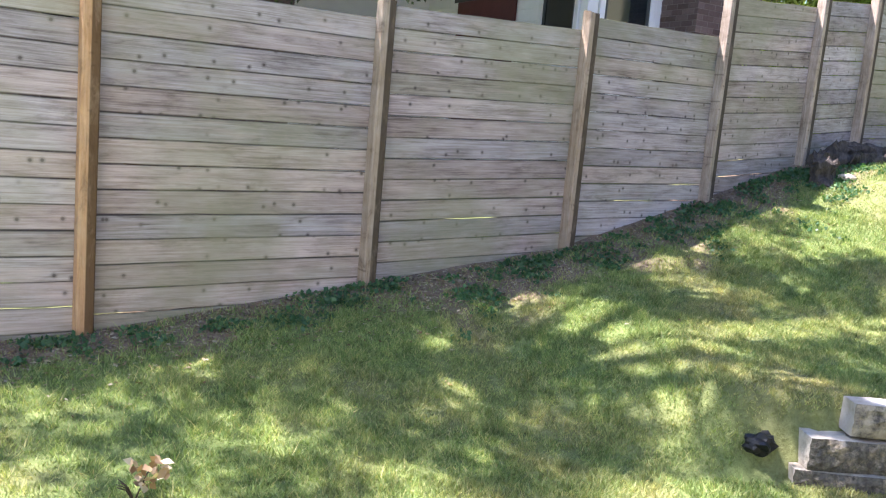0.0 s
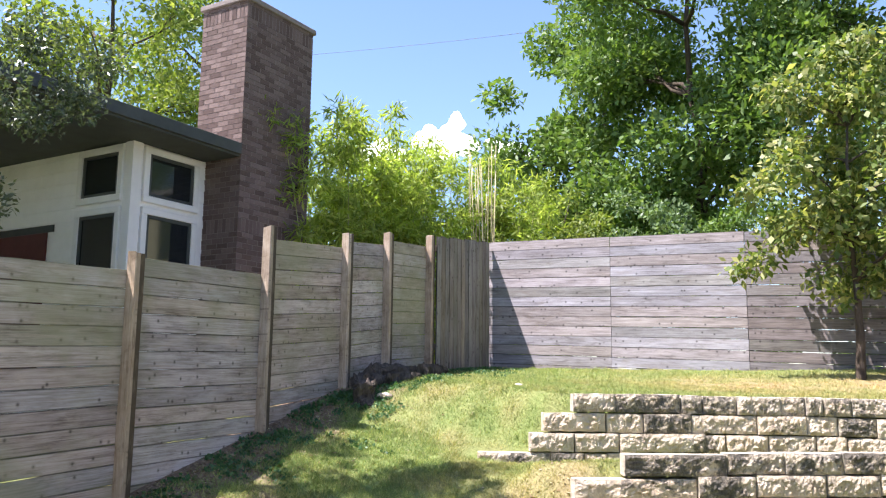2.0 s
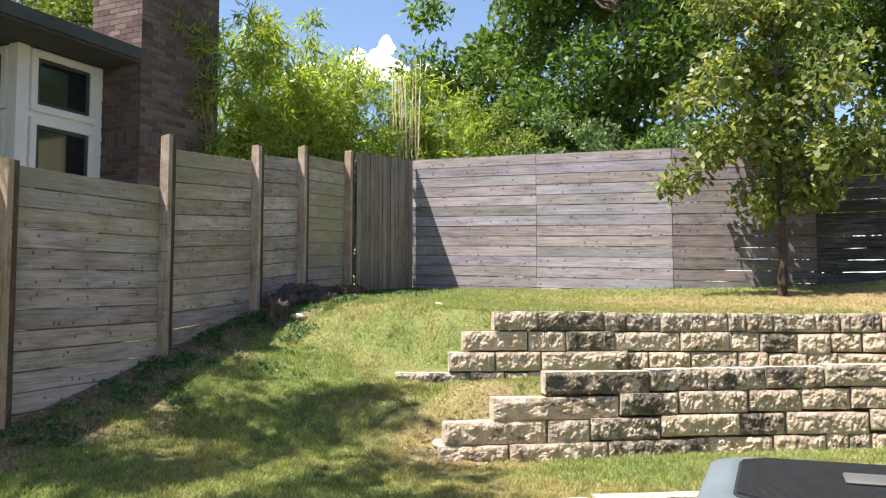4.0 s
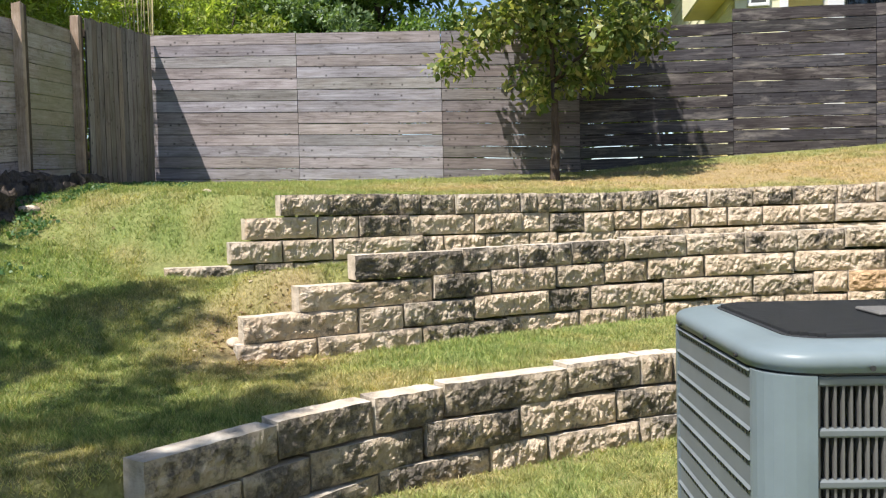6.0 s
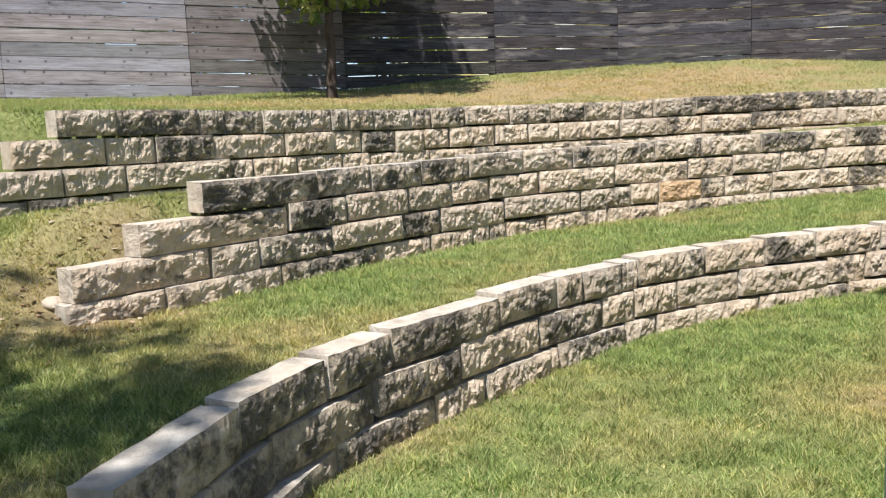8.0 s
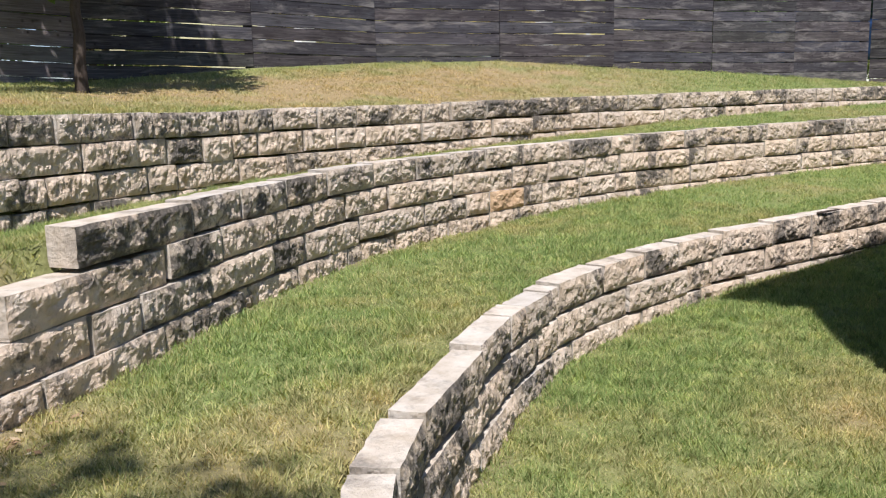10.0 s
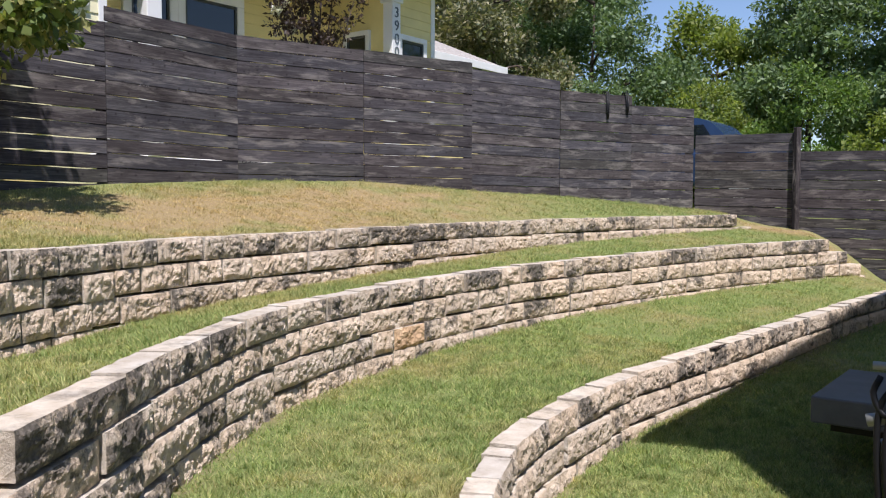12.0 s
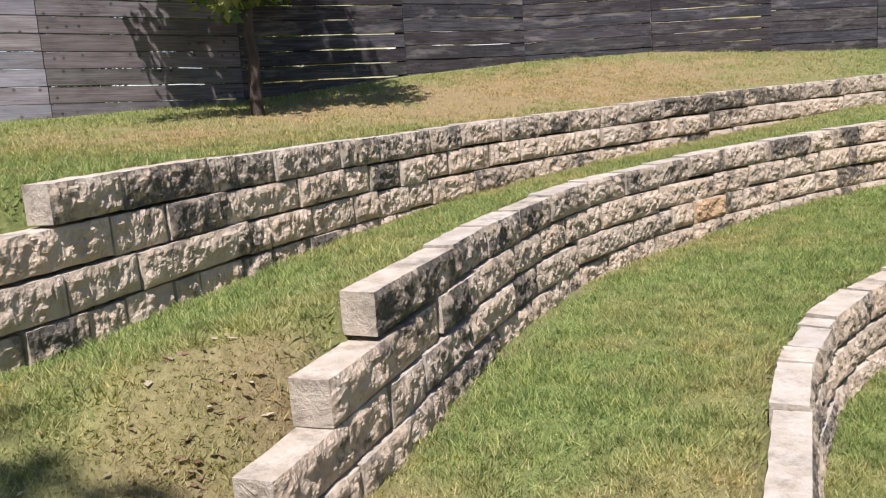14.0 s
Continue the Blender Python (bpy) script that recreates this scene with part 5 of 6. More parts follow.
        bmesh.ops.transform(bm, matrix=Matrix.Translation((x, y, H - 0.046)) @ Matrix.Rotation(radians(90), 4, "X" if y > 0.4 else "Y"), verts=bm.verts)
        part("screw", bm, AC_DARK, ac)


# ---------------------------------------------------------------- houses


def brick_wall(name, parent, x0, x1, y0, y1, z0, z1, label="", soldier=()):
    """A brick pier: a mortar core and courses of separate bricks on its faces, joined in one part of stuff."""
    core = part(name, box(x0 + 0.006, x1 - 0.006, y0 + 0.006, y1 - 0.006, z0, z1), MORTAR, parent, label)
    rng = random.Random(int(x0 * 10))
    bl, bh, gap = 0.2, 0.066, 0.01
    quads = []

    def brick(p, u, n_, w, h):
        d = rng.uniform(0.0, 0.0025)
        o = p + n_ * d
        a, b = o, o + u * w
        up = Vector((0, 0, h))
        back = -n_ * 0.02
        quads.append((a, b, b + up, a + up))
        quads.append((a + up, b + up, b + up + back, a + up + back))
        quads.append((a + back, b + back, b, a))

    faces_ = (((x0, y0), Vector((1, 0, 0)), Vector((0, -1, 0)), x1 - x0), ((x0, y1), Vector((0, -1, 0)), Vector((-1, 0, 0)), y1 - y0), ((x1, y0), Vector((0, 1, 0)), Vector((1, 0, 0)), y1 - y0))
    for (px, py), u, n_, width in faces_:
        z, row = z0, 0
        while z < z1 - 0.03:
            hit = [s for s in soldier if s <= z + 0.04 < s + 0.2]
            if hit:
                w, q = 0.066, 0.0
                while q < width - 0.02:
                    ww = min(w, width - q)
                    brick(Vector((px, py, z)) + u * q, u, n_, ww, 0.19)
                    q += w + gap
                z += 0.2
                continue
            q = -(bl + gap) / 2 if row % 2 else 0.0
            while q < width - 0.01:
                a, b = max(q, 0), min(q + bl, width)
                if b - a > 0.02:
                    brick(Vector((px, py, z)) + u * a, u, n_, b - a, min(bh, z1 - z))
                q += bl + gap
            z += bh + gap
            row += 1
    verts = np.array([[tuple(v) for v in q] for q in quads])
    ob = part("bricks", quads_mesh("bricks", verts, BRICK), None, core, "brown brick courses")
    tagged(ob, kind="stuff")
    return core


def window(parent, m, w, h, frame_w=0.07, name="window"):
    """A fixed window in its own plane: x across, z up, facing -y."""
    # near-black backing: the unlit room behind the pane, put in as colour
    win = part(name, box(-w / 2, w / 2, 0.05, 0.08, 0, h), UNLIT_ROOM, parent)
    win.matrix_basis = m
    for nm, b in (("frame", (-w / 2 - frame_w, w / 2 + frame_w, -0.02, 0.06, h, h + frame_w)), ("frame", (-w / 2 - frame_w, w / 2 + frame_w, -0.025, 0.06, -frame_w, 0)), ("frame", (-w / 2 - frame_w, -w / 2, -0.018, 0.06, 0.001, h - 0.001)), ("frame", (w / 2, w / 2 + frame_w, -0.018, 0.06, 0.001, h - 0.001))):
        part(nm, box(*b, 0.006), WHITE, win)
    for nm, b in (("sash", (-w / 2, w / 2, 0.0, 0.045, h - 0.045, h)), ("sash", (-w / 2, w / 2, 0.0, 0.045, 0, 0.045)), ("sash", (-w / 2, -w / 2 + 0.045, 0.0, 0.044, 0.046, h - 0.046)), ("sash", (w / 2 - 0.045, w / 2, 0.0, 0.044, 0.046, h - 0.046))):
        part(nm, box(*b, 0.004), TRIM_DARK, win)
    part("pane", box(-w / 2 + 0.045, w / 2 - 0.045, 0.02, 0.026, 0.045, h - 0.045), GLASS, win)
    return win


def siding(parent, m, length, z0, z1, mat, step=0.18, name="siding"):
    """Overlapping lap boards on a wall facing -y."""
    z = z0
    while z < z1 - 0.01:
        h = min(step, z1 - z)
        bm = bmesh.new()
        v = [bm.verts.new(c) for c in ((0, -0.022, z), (length, -0.022, z), (length, -0.008, z + h), (0, -0.008, z + h), (0, 0.0, z), (length, 0.0, z))]
        bm.faces.new((v[0], v[1], v[2], v[3]))
        bm.faces.new((v[4], v[5], v[1], v[0]))
        ob = part(name, bm, mat, parent)
        ob.matrix_basis = m
        z += step


def build_left_house():
    z = 1.0
    hs = thing("neighbour_house", "white-sided house with dark eaves and a brown brick chimney", "house", (0, 0, 0))
    wy, cx = 9.1, 8.12
    west = Matrix.Rotation(radians(-90), 4, "Z")        # local -y becomes world -x
    part("wall", box(cx, 10.8, wy, wy + 0.2, z - 0.5, 4.6), CREAM, hs)
    siding(hs, Matrix.Translation((cx, wy, 0)), 1.3, 2.0, 4.6, CREAM)
    part("wall", box(cx, cx + 0.2, wy + 0.2, 13.6, z - 0.5, 4.6), CREAM, hs)
    siding(hs, Matrix.Translation((cx, 13.6, 0)) @ west, 4.5, 2.0, 4.6, CREAM)
    part("corner_board", box(cx - 0.04, cx + 0.12, wy - 0.04, wy + 0.12, 1.5, 4.6, 0.004), WHITE, hs)
    for zb, hh in ((2.75, 0.9), (3.9, 0.58)):
        window(hs, Matrix.Translation((8.745, wy - 0.05, zb)), 0.78, hh, 0.09)
        window(hs, Matrix.Translation((cx - 0.05, 9.69, zb)) @ west, 0.74, hh, 0.09)
    part("door", box(cx - 0.05, cx - 0.024, 10.75, 12.5, 1.6, 3.5, 0.01), MAROON, hs, "maroon double door")
    part("door_frame", box(cx - 0.045, cx - 0.023, 10.62, 12.63, 3.5, 3.6, 0.004), TRIM_DARK, hs)
    part("wall", box(4.4, cx, 13.6, 13.8, 0.5, 4.6), CREAM, hs)
    brick_wall("brick_wing", hs, -2.5, 4.4, 9.9, 12.5, 0.0, 3.86, "dark brown brick wing")
    w_ = part("window", box(1.7, 3.0, 9.855, 9.895, 2.2, 3.3, 0.006), TRIM_DARK, hs, "dark-framed window")
    for x in (1.75, 2.38):
        part("pane", box(x, x + 0.57, 9.845, 9.854, 2.25, 3.25), GLASS, w_)
    brick_wall("chimney", hs, 9.37, 10.84, 8.4, 9.3, 0.8, 6.95, "tall brown brick chimney", (3.55, 6.72))
    part("chimney_cap", box(9.33, 10.88, 8.36, 9.34, 6.95, 7.03, 0.01), MORTAR, hs)
    # roof rising away from the garden
    bm = bmesh.new()
    for x0, x1, ya, za, yb, zb in ((4.7, 9.4, 8.42, 4.72, 15.0, 6.4), (-2.8, 4.66, 9.4, 3.86, 14.6, 6.1), (9.4, 10.6, 9.32, 4.95, 15.0, 6.4)):
        t = 0.07
        vs = [bm.verts.new(c) for c in ((x0, ya, za), (x1, ya, za), (x1, yb, zb), (x0, yb, zb), (x0, ya, za + t), (x1, ya, za + t), (x1, yb, zb + t), (x0, yb, zb + t))]
        for q in ((3, 2, 1, 0), (4, 5, 6, 7), (0, 1, 5, 4), (1, 2, 6, 5), (2, 3, 7, 6), (3, 0, 4, 7)):
            bm.faces.new([vs[i] for i in q])
    part("roof", bm, SHINGLE, hs, "grey shingle roof")
    part("fascia", box(4.68, 9.365, 8.38, 8.42, 4.63, 4.79, 0.004), TRIM_DARK, hs)
    part("wing_fascia", box(-2.8, 4.66, 9.36, 9.398, 3.78, 3.94, 0.004), TRIM_DARK, hs)
    part("soffit", box(4.7, 9.365, 8.42, 13.75, 4.6, 4.65), TRIM_DARK, hs)
    tube("vent_pipe", [(7.0, 10.0, 4.9), (7.0, 10.0, 5.5)], 0.05, GALV, hs)


def build_yellow_house():
    g = 2.2
    hs = thing("yellow_house", "yellow clapboard house with white trim, porch columns and grey roof", "house", (0, 0, 0))
    X = 15.55
    zt = 5.86
    facing = Matrix.Rotation(radians(-90), 4, "Z")      # local -y becomes world -x
    # porch recess between the front corners
    part("wall", box(17.1, 17.3, -8.6, -2.3, g - 0.5, zt), YELLOW, hs)
    siding(hs, Matrix.Translation((17.1, -2.3, 0)) @ facing, 6.3, g, zt, YELLOW)
    part("wall", box(X, X + 0.2, -9.8, -8.45, g - 0.5, zt), YELLOW, hs)
    siding(hs, Matrix.Translation((X, -8.5, 0)) @ facing, 1.3, g, zt, YELLOW)
    part("wall", box(X + 0.2, 22.0, -9.8, -9.6, g - 0.5, zt), YELLOW, hs)
    part("wall", box(X + 0.2, 17.1, -8.65, -8.47, g - 0.5, zt), YELLOW, hs)
    # side wall towards the gate
    part("wall", box(X + 0.2, 22.0, -2.1, -1.9, g - 0.5, zt + 0.9), YELLOW, hs)
    siding(hs, Matrix.Translation((22.0, -1.9, 0)) @ Matrix.Rotation(radians(180), 4, "Z"), 6.4, g, zt + 0.9, PALE_YELLOW)
    part("wall", box(X, X + 0.2, -2.6, -1.9, g - 0.5, zt), PALE_YELLOW, hs)
    siding(hs, Matrix.Translation((X, -1.9, 0)) @ facing, 0.7, g, zt, PALE_YELLOW)
    part("wall", box(X + 0.2, 17.1, -2.6, -2.42, g - 0.5, zt), YELLOW, hs)
    part("corner_board", box(X - 0.04, X + 0.12, -2.68, -2.56, g, zt, 0.004), WHITE, hs)
    window(hs, Matrix.Translation((X - 0.05, -2.24, 4.3)) @ facing, 0.22, 0.6, 0.05)
    bay = part("bay", box(15.27, 17.5, -1.88, -1.42, 4.52, 6.4, 0.006), PALE_YELLOW, hs, "overhanging pale yellow bay")
    part("bay_soffit", box(15.29, 17.48, -1.87, -1.44, 4.5, 4.519), YELLOW, bay)
    part("bay_trim", box(15.25, 15.31, -1.47, -1.4, 4.49, 6.4, 0.004), WHITE, bay)
    part("corner_board", box(X - 0.03, X + 0.1, -9.84, -9.72, g, zt, 0.004), WHITE, hs)
    part("porch_beam", box(X - 0.02, X + 0.16, -8.5, -2.42, zt - 0.32, zt - 0.02, 0.006), WHITE, hs)
    part("porch_ceiling", box(X + 0.16, 17.1, -8.5, -2.5, zt - 0.06, zt - 0.02), WHITE, hs)
    part("porch_floor", box(X - 0.1, 17.1, -8.5, -2.4, g, g + 0.12, 0.01), WHITE, hs)
    for y in (-3.35, -8.55):
        c = part("column", box(X - 0.12, X + 0.12, y - 0.12, y + 0.12, g + 0.12, zt - 0.32, 0.01), WHITE, hs)
        part("capital", box(X - 0.16, X + 0.16, y - 0.16, y + 0.16, zt - 0.42, zt - 0.325, 0.01), WHITE, c)
    for k, ch in enumerate("3900"):
        cu = bpy.data.curves.new("house_number", "FONT")
        cu.body, cu.size, cu.extrude = ch, 0.27, 0.008
        cu.align_x = "CENTER"
        ob = new("house_number", cu)
        ob.parent = hs
        ob.matrix_basis = Matrix.Translation((X - 0.125, -8.55, 5.17 - 0.245 * k)) @ Matrix.Rotation(radians(-90), 4, "Z") @ Matrix.Rotation(radians(90), 4, "X")
        ob.data.materials.append(AC_SIDE)
    for y, w in ((-4.36, 0.7), (-5.55, 1.08)):
        window(hs, Matrix.Translation((17.03, y, 3.9)) @ facing, w, 1.22, 0.15)
    window(hs, Matrix.Translation((16.35, -8.42, 3.9)) @ Matrix.Rotation(radians(180), 4, "Z"), 0.5, 1.0, 0.09)
    window(hs, Matrix.Translation((X - 0.06, -9.1, 3.8)) @ facing, 0.66, 1.0, 0.1)
    # roof with fascia
    ya, yb = -10.25, -1.2
    bm = bmesh.new()
    t = 0.1
    vs = [bm.verts.new(c) for c in ((X - 0.5, ya, zt + 0.1), (X - 0.5, yb, zt + 0.1), (19.2, yb, zt + 1.5), (19.2, ya, zt + 1.5), (X - 0.5, ya, zt + 0.1 + t), (X - 0.5, yb, zt + 0.1 + t), (19.2, yb, zt + 1.5 + t), (19.2, ya, zt + 1.5 + t), (23, yb, zt + 0.1), (23, ya, zt + 0.1), (23, yb, zt + 0.2), (23, ya, zt + 0.2))]
    for q in ((0, 1, 2, 3), (4, 7, 6, 5), (0, 4, 5, 1), (1, 5, 6, 2), (0, 3, 7, 4), (3, 2, 8, 9), (7, 11, 10, 6), (2, 6, 10, 8), (3, 9, 11, 7), (8, 10, 11, 9)):
        bm.faces.new([vs[i] for i in q])
    part("roof", bm, SHINGLE, hs, "grey shingle roof")
    part("fascia", box(X - 0.54, X - 0.5, ya, yb, zt + 0.04, zt + 0.22, 0.004), WHITE, hs)
    n_ = 13
    for i in range(n_):
        y = ya + 0.3 + (yb - ya - 0.6) * i / (n_ - 1)
        part("rafter_tail", box(X - 0.3, X + 0.02, y - 0.02, y + 0.02, zt - 0.02, zt + 0.078), YELLOW, hs)
    part("soffit", box(X - 0.5, X + 0.02, ya, yb, zt + 0.08, zt + 0.096), YELLOW, hs)
    # lower wing beyond
    part("wing_wall", box(17.0, 21.0, -13.5, -9.84, g - 0.5, 4.95), YELLOW, hs)
    bm = bmesh.new()
    vs = [bm.verts.new(c) for c in ((16.5, -14.0, 4.92), (16.5, -9.85, 4.92), (18.6, -9.85, 6.0), (18.6, -11.6, 6.0), (16.5, -14.0, 5.02), (16.5, -9.85, 5.02), (18.6, -9.85, 6.1), (18.6, -11.6, 6.1))]
    for q in ((3, 2, 1, 0), (4, 5, 6, 7), (0, 1, 5, 4), (1, 2, 6, 5), (2, 3, 7, 6), (3, 0, 4, 7)):
        bm.faces.new([vs[i] for i in q])
    part("wing_fascia", box(16.46, 16.5, -14.0, -9.85, 4.86, 5.03, 0.004), WHITE, hs)
    part("wing_roof", bm, SHINGLE, hs)


def build_own_house():
    """The house behind the walk, unseen, shaped to shade the lower lawn."""
    hs = tagged(new("unseen_house_wall"), "plain white house wall and eaves, unseen, shaped to shade the lower lawn", "house", kind="structure")
    part("wall", box(-6, 3.9, -9.0, -0.85, -0.6, 4.4), CREAM, hs)
    part("wall", box(3.9, 5.1, -9.0, -1.2, -0.6, 4.4), CREAM, hs)
    # eave outline drawn to cast the lawn's shade and leave the wall sunlit for bounce
    outline = [(-6.3, -9.2), (5.52, -9.2), (5.93, -0.35), (5.3, -0.42), (4.75, 0.2), (4.2, 0.5), (3.3, 0.5), (3.3, -0.4), (-6.3, -0.4)]
    n_ = len(outline)
    verts = [(x, y, z) for z in (4.42, 4.56) for x, y in outline]
    faces = [tuple(range(n_))[::-1], tuple(range(n_, 2 * n_))] + [(k, (k + 1) % n_, n_ + (k + 1) % n_, n_ + k) for k in range(n_)]
    part("roof", mesh_from("roof", verts, faces, SHINGLE), None, hs)


# ---------------------------------------------------------------- loose things


def build_patio_table():
    x0, x1, y0, y1, top = 5.25, 6.38, -3.05, -1.95, 0.45
    z = gz(5.8, -2.5)
    t = thing("patio_table", "low dark slab-topped patio table in the house's shade", "table", (5.8, -2.5, z))
    part("tabletop", box(x0 - 5.8, x1 - 5.8, y0 + 2.5, y1 + 2.5, top - z - 0.17, top - z, 0.012, None, 2), DARKVINYL, t)
    part("apron", box(x0 - 5.7, x1 - 5.9, y0 + 2.6, y1 + 2.4, top - z - 0.23, top - z - 0.172), BLACK, t)
    for sx in (x0 - 5.4, x1 - 6.2):
        for sy in (y0 + 2.9, y1 + 2.1):
            part("leg", box(sx - 0.035, sx + 0.035, sy - 0.035, sy + 0.035, 0, top - z - 0.232, 0.004), BLACK, t)


def hose_curve(points, radius):
    c, _ = catmull(points, 0.03)
    return tube_data([Vector(p) for p in c], [radius] * len(c), 7)


def build_hose_stand():
    """A portable pump on its stand, hung with black hoses."""
    x, y = 5.64, -1.12
    z = gz(x, y)
    t = thing("hose_stand", "steel hose stand hung with black hoses beside a dark pump", "hose stand", (x, y, z))
    tube("post", [(0.06, 0.0, 0.0), (0.06, 0.0, 0.93)], 0.022, GALV, t, 10)
    tube("handle_bar", [(0.24, 0.03, 0.95), (0.05, 0.0, 0.95), (-0.3, -0.02, 0.95)], 0.022, GALV, t, 10)
    tube("elbow", [(0.26, 0.03, 0.66), (0.18, 0.02, 0.68), (0.02, 0.0, 0.68), (-0.02, 0.0, 0.62)], 0.034, GALV, t, 10)
    part("valve_box", box(0.12, 0.2, -0.03, 0.05, 0.34, 0.57, 0.012, None, 2), GALV, t, "grey metal valve box")
    part("pump_body", box(-0.45, 0.06, -0.2, 0.1, 0.1, 0.6, 0.05, None, 3), BLACK, t)
    part("motor", box(-0.4, -0.02, -0.16, 0.06, 0.6, 0.74, 0.03, None, 2), DARKVINYL, t)
    for k, pts in enumerate((
        [(0.1, 0.05, 0.9), (0.2, 0.06, 0.72), (0.19, 0.07, 0.3), (0.15, 0.07, 0.05), (0.17, 0.1, 0.03)],
        [(-0.05, 0.05, 0.98), (0.08, 0.07, 0.9), (0.16, 0.08, 0.6), (0.12, 0.09, 0.2), (-0.05, 0.1, 0.05), (-0.25, 0.1, 0.15), (-0.28, 0.09, 0.6), (-0.15, 0.07, 0.92)],
        [(-0.1, 0.06, 0.98), (0.02, 0.09, 0.85), (0.08, 0.1, 0.5), (0.0, 0.11, 0.12), (-0.2, 0.12, 0.1), (-0.34, 0.11, 0.5), (-0.2, 0.08, 0.9)],
        [(0.15, 0.04, 0.97), (0.1, 0.09, 0.78), (-0.02, 0.1, 0.6), (-0.2, 0.1, 0.62), (-0.4, 0.08, 0.8)],
        [(0.2, 0.03, 0.9), (0.23, 0.05, 0.8), (0.15, 0.07, 0.7), (0.0, 0.08, 0.88), (-0.2, 0.06, 1.0)])):
        v, f = hose_curve(pts, 0.017)
        part("hose", mesh_from("hose", v, f, BLACK, True), None, t)
    tube("nozzle", [(0.17, 0.1, 0.0), (0.17, 0.12, 0.06)], [0.03, 0.022], GALV, t, 10)
    for dx in (-0.38, -0.02):
        bm = bmesh.new()
        bmesh.ops.create_cone(bm, cap_ends=True, segments=20, radius1=0.11, radius2=0.11, depth=0.05)
        bmesh.ops.transform(bm, matrix=Matrix.Translation((dx, 0.12, 0.11)) @ Matrix.Rotation(radians(90), 4, "X"), verts=bm.verts)
        part("wheel", bm, BLACK, t)


def build_small_things():
    # curled hook standing in the lower lawn
    x, y = 5.35, -3.6
    z = gz(x, y)
    h = thing("shepherd_hook", "white curled metal garden hook standing in the lawn", "garden hook", (x, y, z))
    pts = [(0, 0, -0.1), (0, 0, 0.75)] + [(0.09 - 0.09 * math.cos(a), 0, 0.8 + 0.085 * math.sin(a)) for a in np.linspace(0, 4.9, 14)]
    tube("rod", pts, 0.009, WHITE, h, 6)
    # straps hung over the dark fence
    for k, (px, py, top, drop) in enumerate(((11.42, -9.2, 3.5, 0.42), (11.23, -9.55, 3.5, 0.3))):
        s_ = thing("strap_loop", "black strap loop hung over the top of the fence", "strap", (px, py, top), "straps on the fence")
        for dx in (-0.035, 0.035):
            tube("strap", [(0.06, dx, -0.1), (0.03, dx, 0.035), (-0.035, dx, 0.03), (-0.045, dx * 0.9, -drop * 0.6), (-0.045, dx * 0.3, -drop)], 0.014, BLACK, s_, 6)
    # twig lying on the low wall
    tw = tube("twig", [(7.52, -3.35, 0.435), (7.5, -3.5, 0.44), (7.5, -3.68, 0.435)], [0.012, 0.01, 0.006], BARK, None, 6)
    tagged(tw, "short pale twig lying on the low stone wall", "twig")
    # dry weed in the lawn and a dark clod by the wall's end
    wx, wy_ = 1.66, 3.42
    wd = thing("dry_weed", "small weed with curled tan leaves in the grass", "weed", (wx, wy_, gz(wx, wy_)))
    r = random.Random(4)
    for k in range(5):
        e = (r.uniform(-0.12, 0.12), r.uniform(-0.08, 0.08), r.uniform(0.08, 0.17))
        tube("stem", [(0, 0, 0), (e[0] * 0.5, e[1] * 0.5, e[2] * 0.7), e], [0.004, 0.003, 0.002], BARK, wd, 5)
    part("leaf", quads_mesh("leaf", leaves([(r.uniform(-0.12, 0.12), r.uniform(-0.06, 0.06), r.uniform(0.06, 0.16)) for _ in range(8)], 0.03, 40, 0.05, 6, 0.7), DRYLEAF), None, wd)
    bm = bmesh.new()
    bmesh.ops.create_icosphere(bm, subdivisions=3, radius=0.075)
    for v in bm.verts:
        v.co = Vector((v.co.x * 1.15, v.co.y, v.co.z * 0.75)) + v.co * noise.noise(v.co * 25) * 0.5
    cl = part("clod", bm, BLACK)
    cl.location = (4.82, 2.94, gz(4.82, 2.94) + 0.03)
    tagged(cl, "crumpled black lump lying beside the wall's end", "clod")
    for k, (sx, sy, rad) in enumerate(((9.6, 4.2, 0.05), (8.95, 5.55, 0.09), (7.42, 3.12, 0.06), (7.5, 2.95, 0.04))):
        bm = bmesh.new()
        bmesh.ops.create_icosphere(bm, subdivisions=3, radius=rad)
        for v in bm.verts:
            v.co = Vector((v.co.x * 1.3, v.co.y, v.co.z * 0.55)) + v.co.normalized() * noise.noise(v.co * 9 + Vector((k, 0, 0))) * rad * 0.5
        rk = part("loose_stone", bm, STONE)
        rk.location = (sx, sy, gz(sx, sy) + rad * 0.15)
        tagged(rk, "loose pale limestone lump lying on the ground", "stone", "loose stones")
    # fallen leaves and chips along the fence foot
    r3 = np.random.RandomState(5)
    n_ = 3800
    x = r3.uniform(0.6, 9.0, n_)
    y = left_line(x) - 0.08 - np.abs(r3.normal(0, 0.5, n_))
    x[:260], y[:260] = r3.normal(7.45, 0.3, 260), r3.normal(3.05, 0.25, 260)
    c = np.stack([x, y, sample(GZ, x, y) + 0.008], 1)
    q = leaves(c, 0.01, n_, 0.04, 7, 0.55)
    m = q.mean(axis=1)
    q[:, :, 2] = (q[:, :, 2] - m[:, 2:3]) * 0.35 + sample(GZ, m[:, 0], m[:, 1])[:, None] + 0.012
    tagged(new("leaf_litter", quads_mesh("leaf_litter", q, DRYLEAF)), "fallen dry leaves and wood chips on bare earth", "leaf litter", kind="stuff")


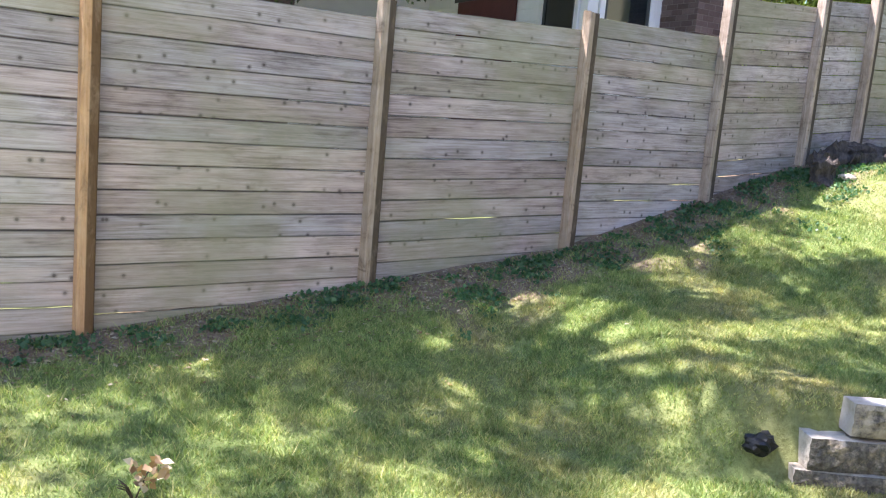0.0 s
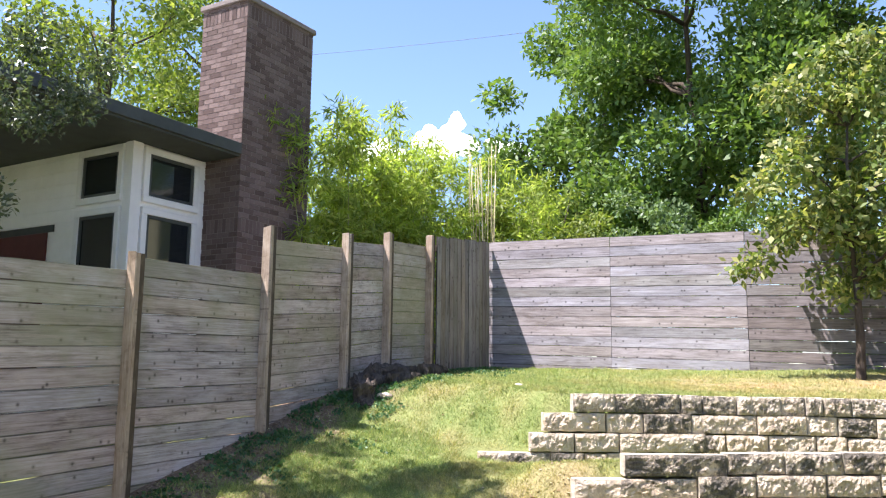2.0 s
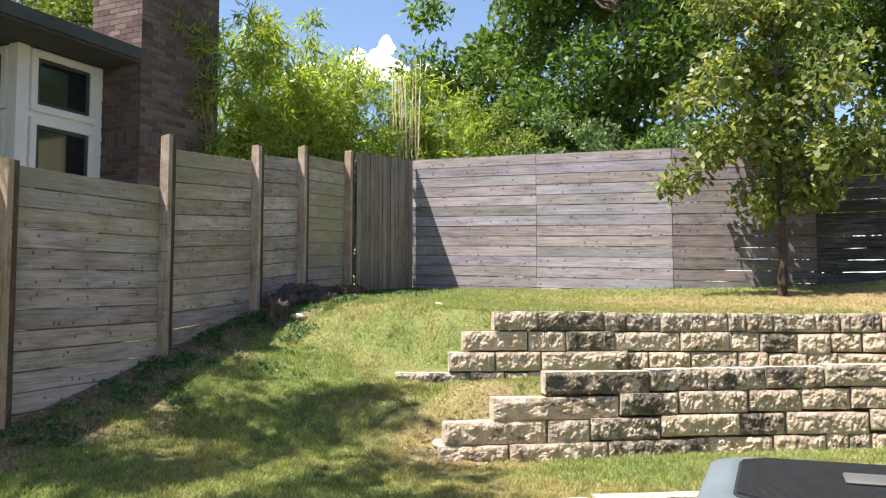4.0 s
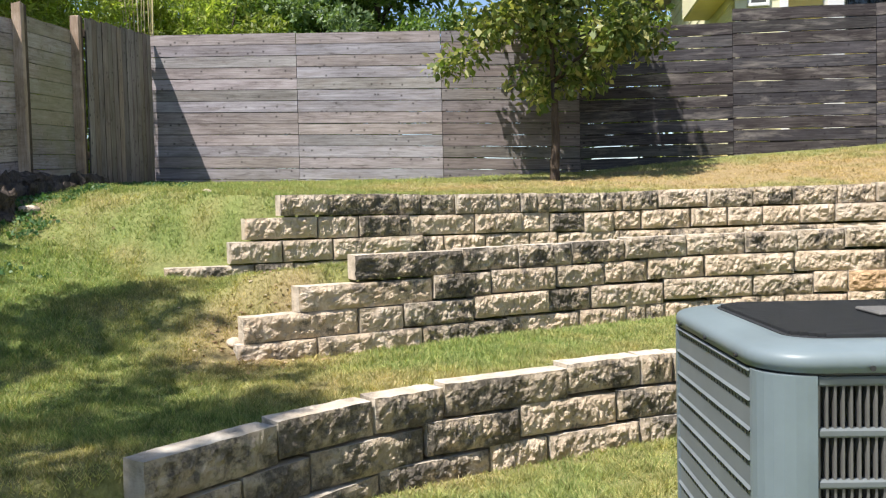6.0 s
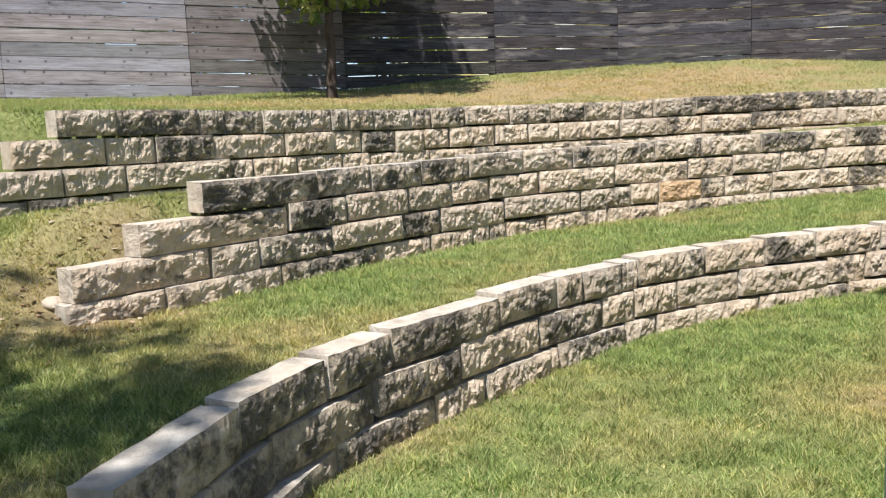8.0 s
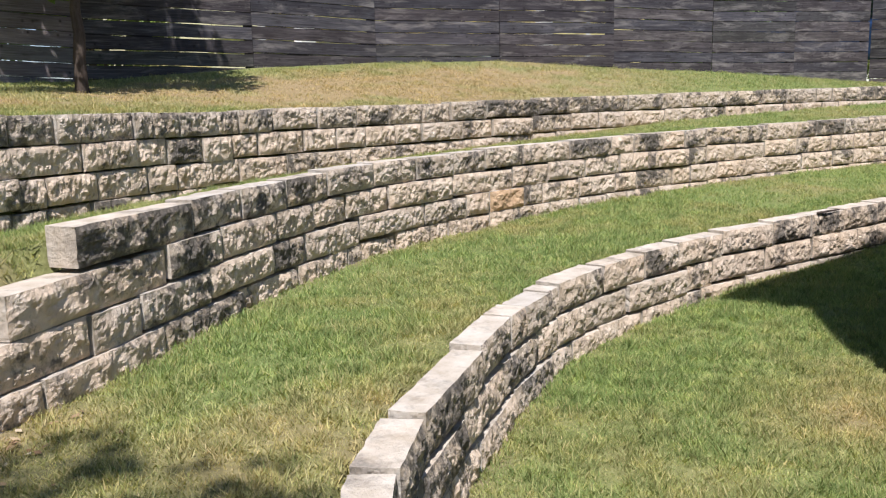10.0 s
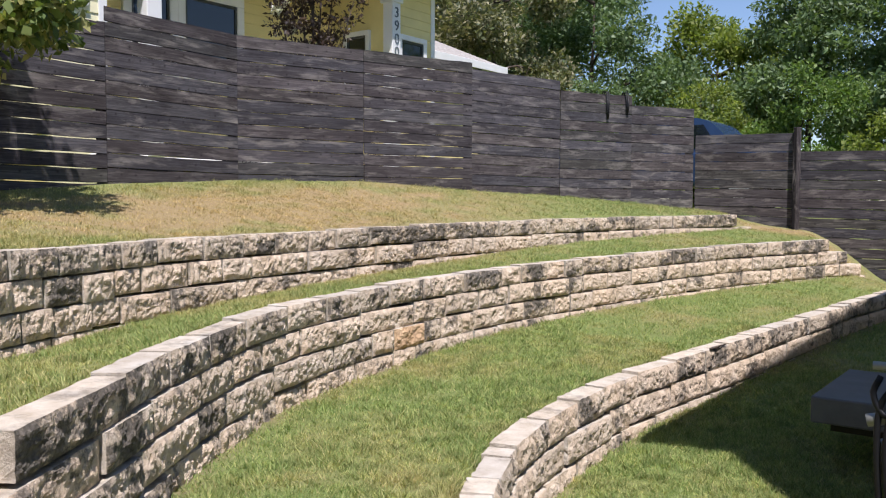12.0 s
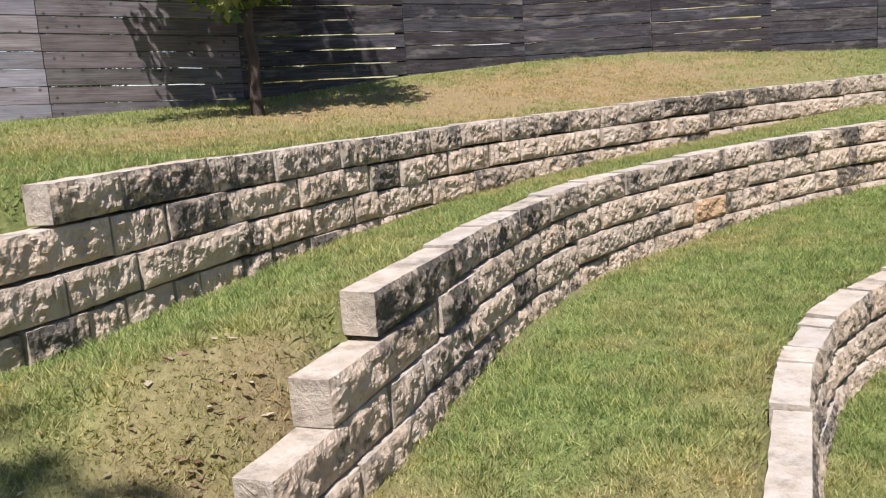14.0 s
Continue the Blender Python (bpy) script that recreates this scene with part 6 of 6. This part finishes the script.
def build_car():
    """A dark blue pickup of which the cab shows above the low fence."""
    x, y = 12.05, -13.9
    z = gz(x, y)
    c = thing("pickup_truck", "parked dark blue pickup truck behind the fence", "truck", (x, y, z))
    c.scale = (1, 1, 1.13)
    part("body", box(-2.5, 2.6, -0.92, 0.92, 0.42, 1.05, 0.1, None, 3), BLUE_CAR, c)
    bm = bmesh.new()
    prof = [(-1.62, 1.04), (-1.0, 1.56), (-0.72, 1.66), (0.7, 1.68), (1.0, 1.6), (1.12, 1.04)]
    rows = [[bm.verts.new((px, s_ * (0.86 - 0.16 * max(0, pz - 1.04) / 0.64), pz)) for px, pz in prof] for s_ in (-1, 1)]
    for k in range(len(prof) - 1):
        bm.faces.new((rows[0][k], rows[1][k], rows[1][k + 1], rows[0][k + 1]))
    bm.faces.new(rows[0])
    bm.faces.new(rows[1][::-1])
    bmesh.ops.bevel(bm, geom=list(bm.edges), offset=0.03, segments=2, affect="EDGES")
    part("cab", bm, BLUE_CAR, c)
    for s_ in (-1, 1):
        for a, b in ((-1.2, -0.15), (-0.02, 0.85)):
            bm = bmesh.new()
            vs = [bm.verts.new(q) for q in ((a, s_ * 0.862, 1.1), (b, s_ * 0.862, 1.1), (min(b, 0.85), s_ * 0.752, 1.53), (max(a + 0.35, a if a > -0.5 else -0.95), s_ * 0.752, 1.53))]
            bm.faces.new(vs)
            bmesh.ops.solidify(bm, geom=list(bm.faces), thickness=0.012)
            part("side_window", bm, GLASS, c)
    for wx in (-1.65, 1.7):
        for s_ in (-1, 1):
            bm = bmesh.new()
            bmesh.ops.create_cone(bm, cap_ends=True, segments=24, radius1=0.38, radius2=0.38, depth=0.24)
            bmesh.ops.transform(bm, matrix=Matrix.Translation((wx, s_ * 0.82, 0.38)) @ Matrix.Rotation(radians(90), 4, "X"), verts=bm.verts)
            w_ = part("wheel", bm, BLACK, c)
            bm = bmesh.new()
            bmesh.ops.create_cone(bm, cap_ends=True, segments=18, radius1=0.2, radius2=0.2, depth=0.25)
            bmesh.ops.transform(bm, matrix=Matrix.Translation((wx, s_ * 0.825, 0.38)) @ Matrix.Rotation(radians(90), 4, "X"), verts=bm.verts)
            part("rim", bm, GALV, w_)


def build_stump():
    rng = random.Random(77)
    for i, (x, y, r, h, ln) in enumerate(((8.75, 5.7, 0.12, 0.22, 0), (9.2, 5.9, 0.08, 0.0, 0.7), (9.75, 5.98, 0.11, 0.0, 0.95), (10.45, 5.86, 0.09, 0.0, 0.8), (9.6, 5.75, 0.06, 0.0, 0.6))):
        z = gz(x, y)
        if ln == 0:
            pts, rr = [Vector((0, 0, -0.08)), Vector((0.01, 0, 0.05)), Vector((0.0, 0.01, h * 0.7)), Vector((0.02, 0, h))], [r * 1.35, r * 1.05, r, r * 0.9]
        else:
            pts, rr = [Vector((ln * (k / 4 - 0.5), 0.04 * math.sin(k), r * 0.7)) for k in range(5)], [r * 0.8, r, r * 1.05, r * 0.95, r * 0.7]
        steps = 14
        fine, wide = [], []
        for k in range(steps + 1):
            u = k / steps * (len(pts) - 1)
            q = min(int(u), len(pts) - 2)
            fine.append(pts[q].lerp(pts[q + 1], u - q))
            wide.append(rr[q] + (rr[q + 1] - rr[q]) * (u - q))
        v, f = tube_data(fine, wide, 18)
        v = [Vector(q) for q in v]
        v = [q + Vector((noise.noise(q * 9) * 0.05, noise.noise(q * 8 + Vector((3, 1, 2))) * 0.07, noise.noise(Vector((q.x * 26, q.y * 26, q.z * 7))) * 0.05)) + Vector((0, 0, max(0, noise.noise(q * 30)) * 0.07)) for q in v]
        ob = part("tree_stump" if ln == 0 else "rotten_log", mesh_from("log", v, f, STUMP, False), None)
        ob.location = (x, y, z)
        ob.rotation_euler = (0, 0, rng.uniform(-0.3, 0.3))
        tagged(ob, "decayed grey-brown tree stump by the fence" if ln == 0 else "crumbling rotten log lying at the fence foot", "stump" if ln == 0 else "log")


def build_clouds():
    for k, (x, y, z, s) in enumerate(((340, 200, 112, 12), (352, 172, 108, 8), (318, 222, 104, 9), (170, -361, 108, 5))):
        bm = bmesh.new()
        r2 = random.Random(k + 2)
        for i in range(30):
            m = Matrix.Translation((r2.uniform(-0.8, 0.8) * s, r2.uniform(-0.8, 0.8) * s, abs(r2.gauss(0, 0.25)) * s)) @ Matrix.Diagonal((s * r2.uniform(0.3, 0.55), s * r2.uniform(0.3, 0.55), s * r2.uniform(0.2, 0.42), 1))
            bmesh.ops.create_icosphere(bm, subdivisions=3, radius=1.0, matrix=m)
        for v in bm.verts:
            v.co += v.co.normalized() * noise.noise(v.co * (2.2 / s)) * s * 0.3
        for f in bm.faces:
            f.smooth = True
        ob = part("backdrop_cloud", bm, CLOUD)
        ob.location = (x, y, z)
        tagged(ob, "small white fair-weather cloud above the trees", "cloud", kind="structure")


build_own_house()
build_left_house()
build_yellow_house()
build_plants()
build_dry_canes()
build_cables()
build_crape()
build_air_conditioner()
build_stump()
build_patio_table()
build_hose_stand()
build_small_things()
build_car()
build_clouds()
build_ivy()
build_litter()
build_left_fence()
build_gate()
build_far_fence()
build_south_fence()
build_wall("low", "curved low retaining wall of rough cream limestone blocks")
build_wall("mid", "curved middle retaining wall of stained rough limestone blocks")
build_wall("up", "curved upper retaining wall of rough limestone blocks")
build_grass()
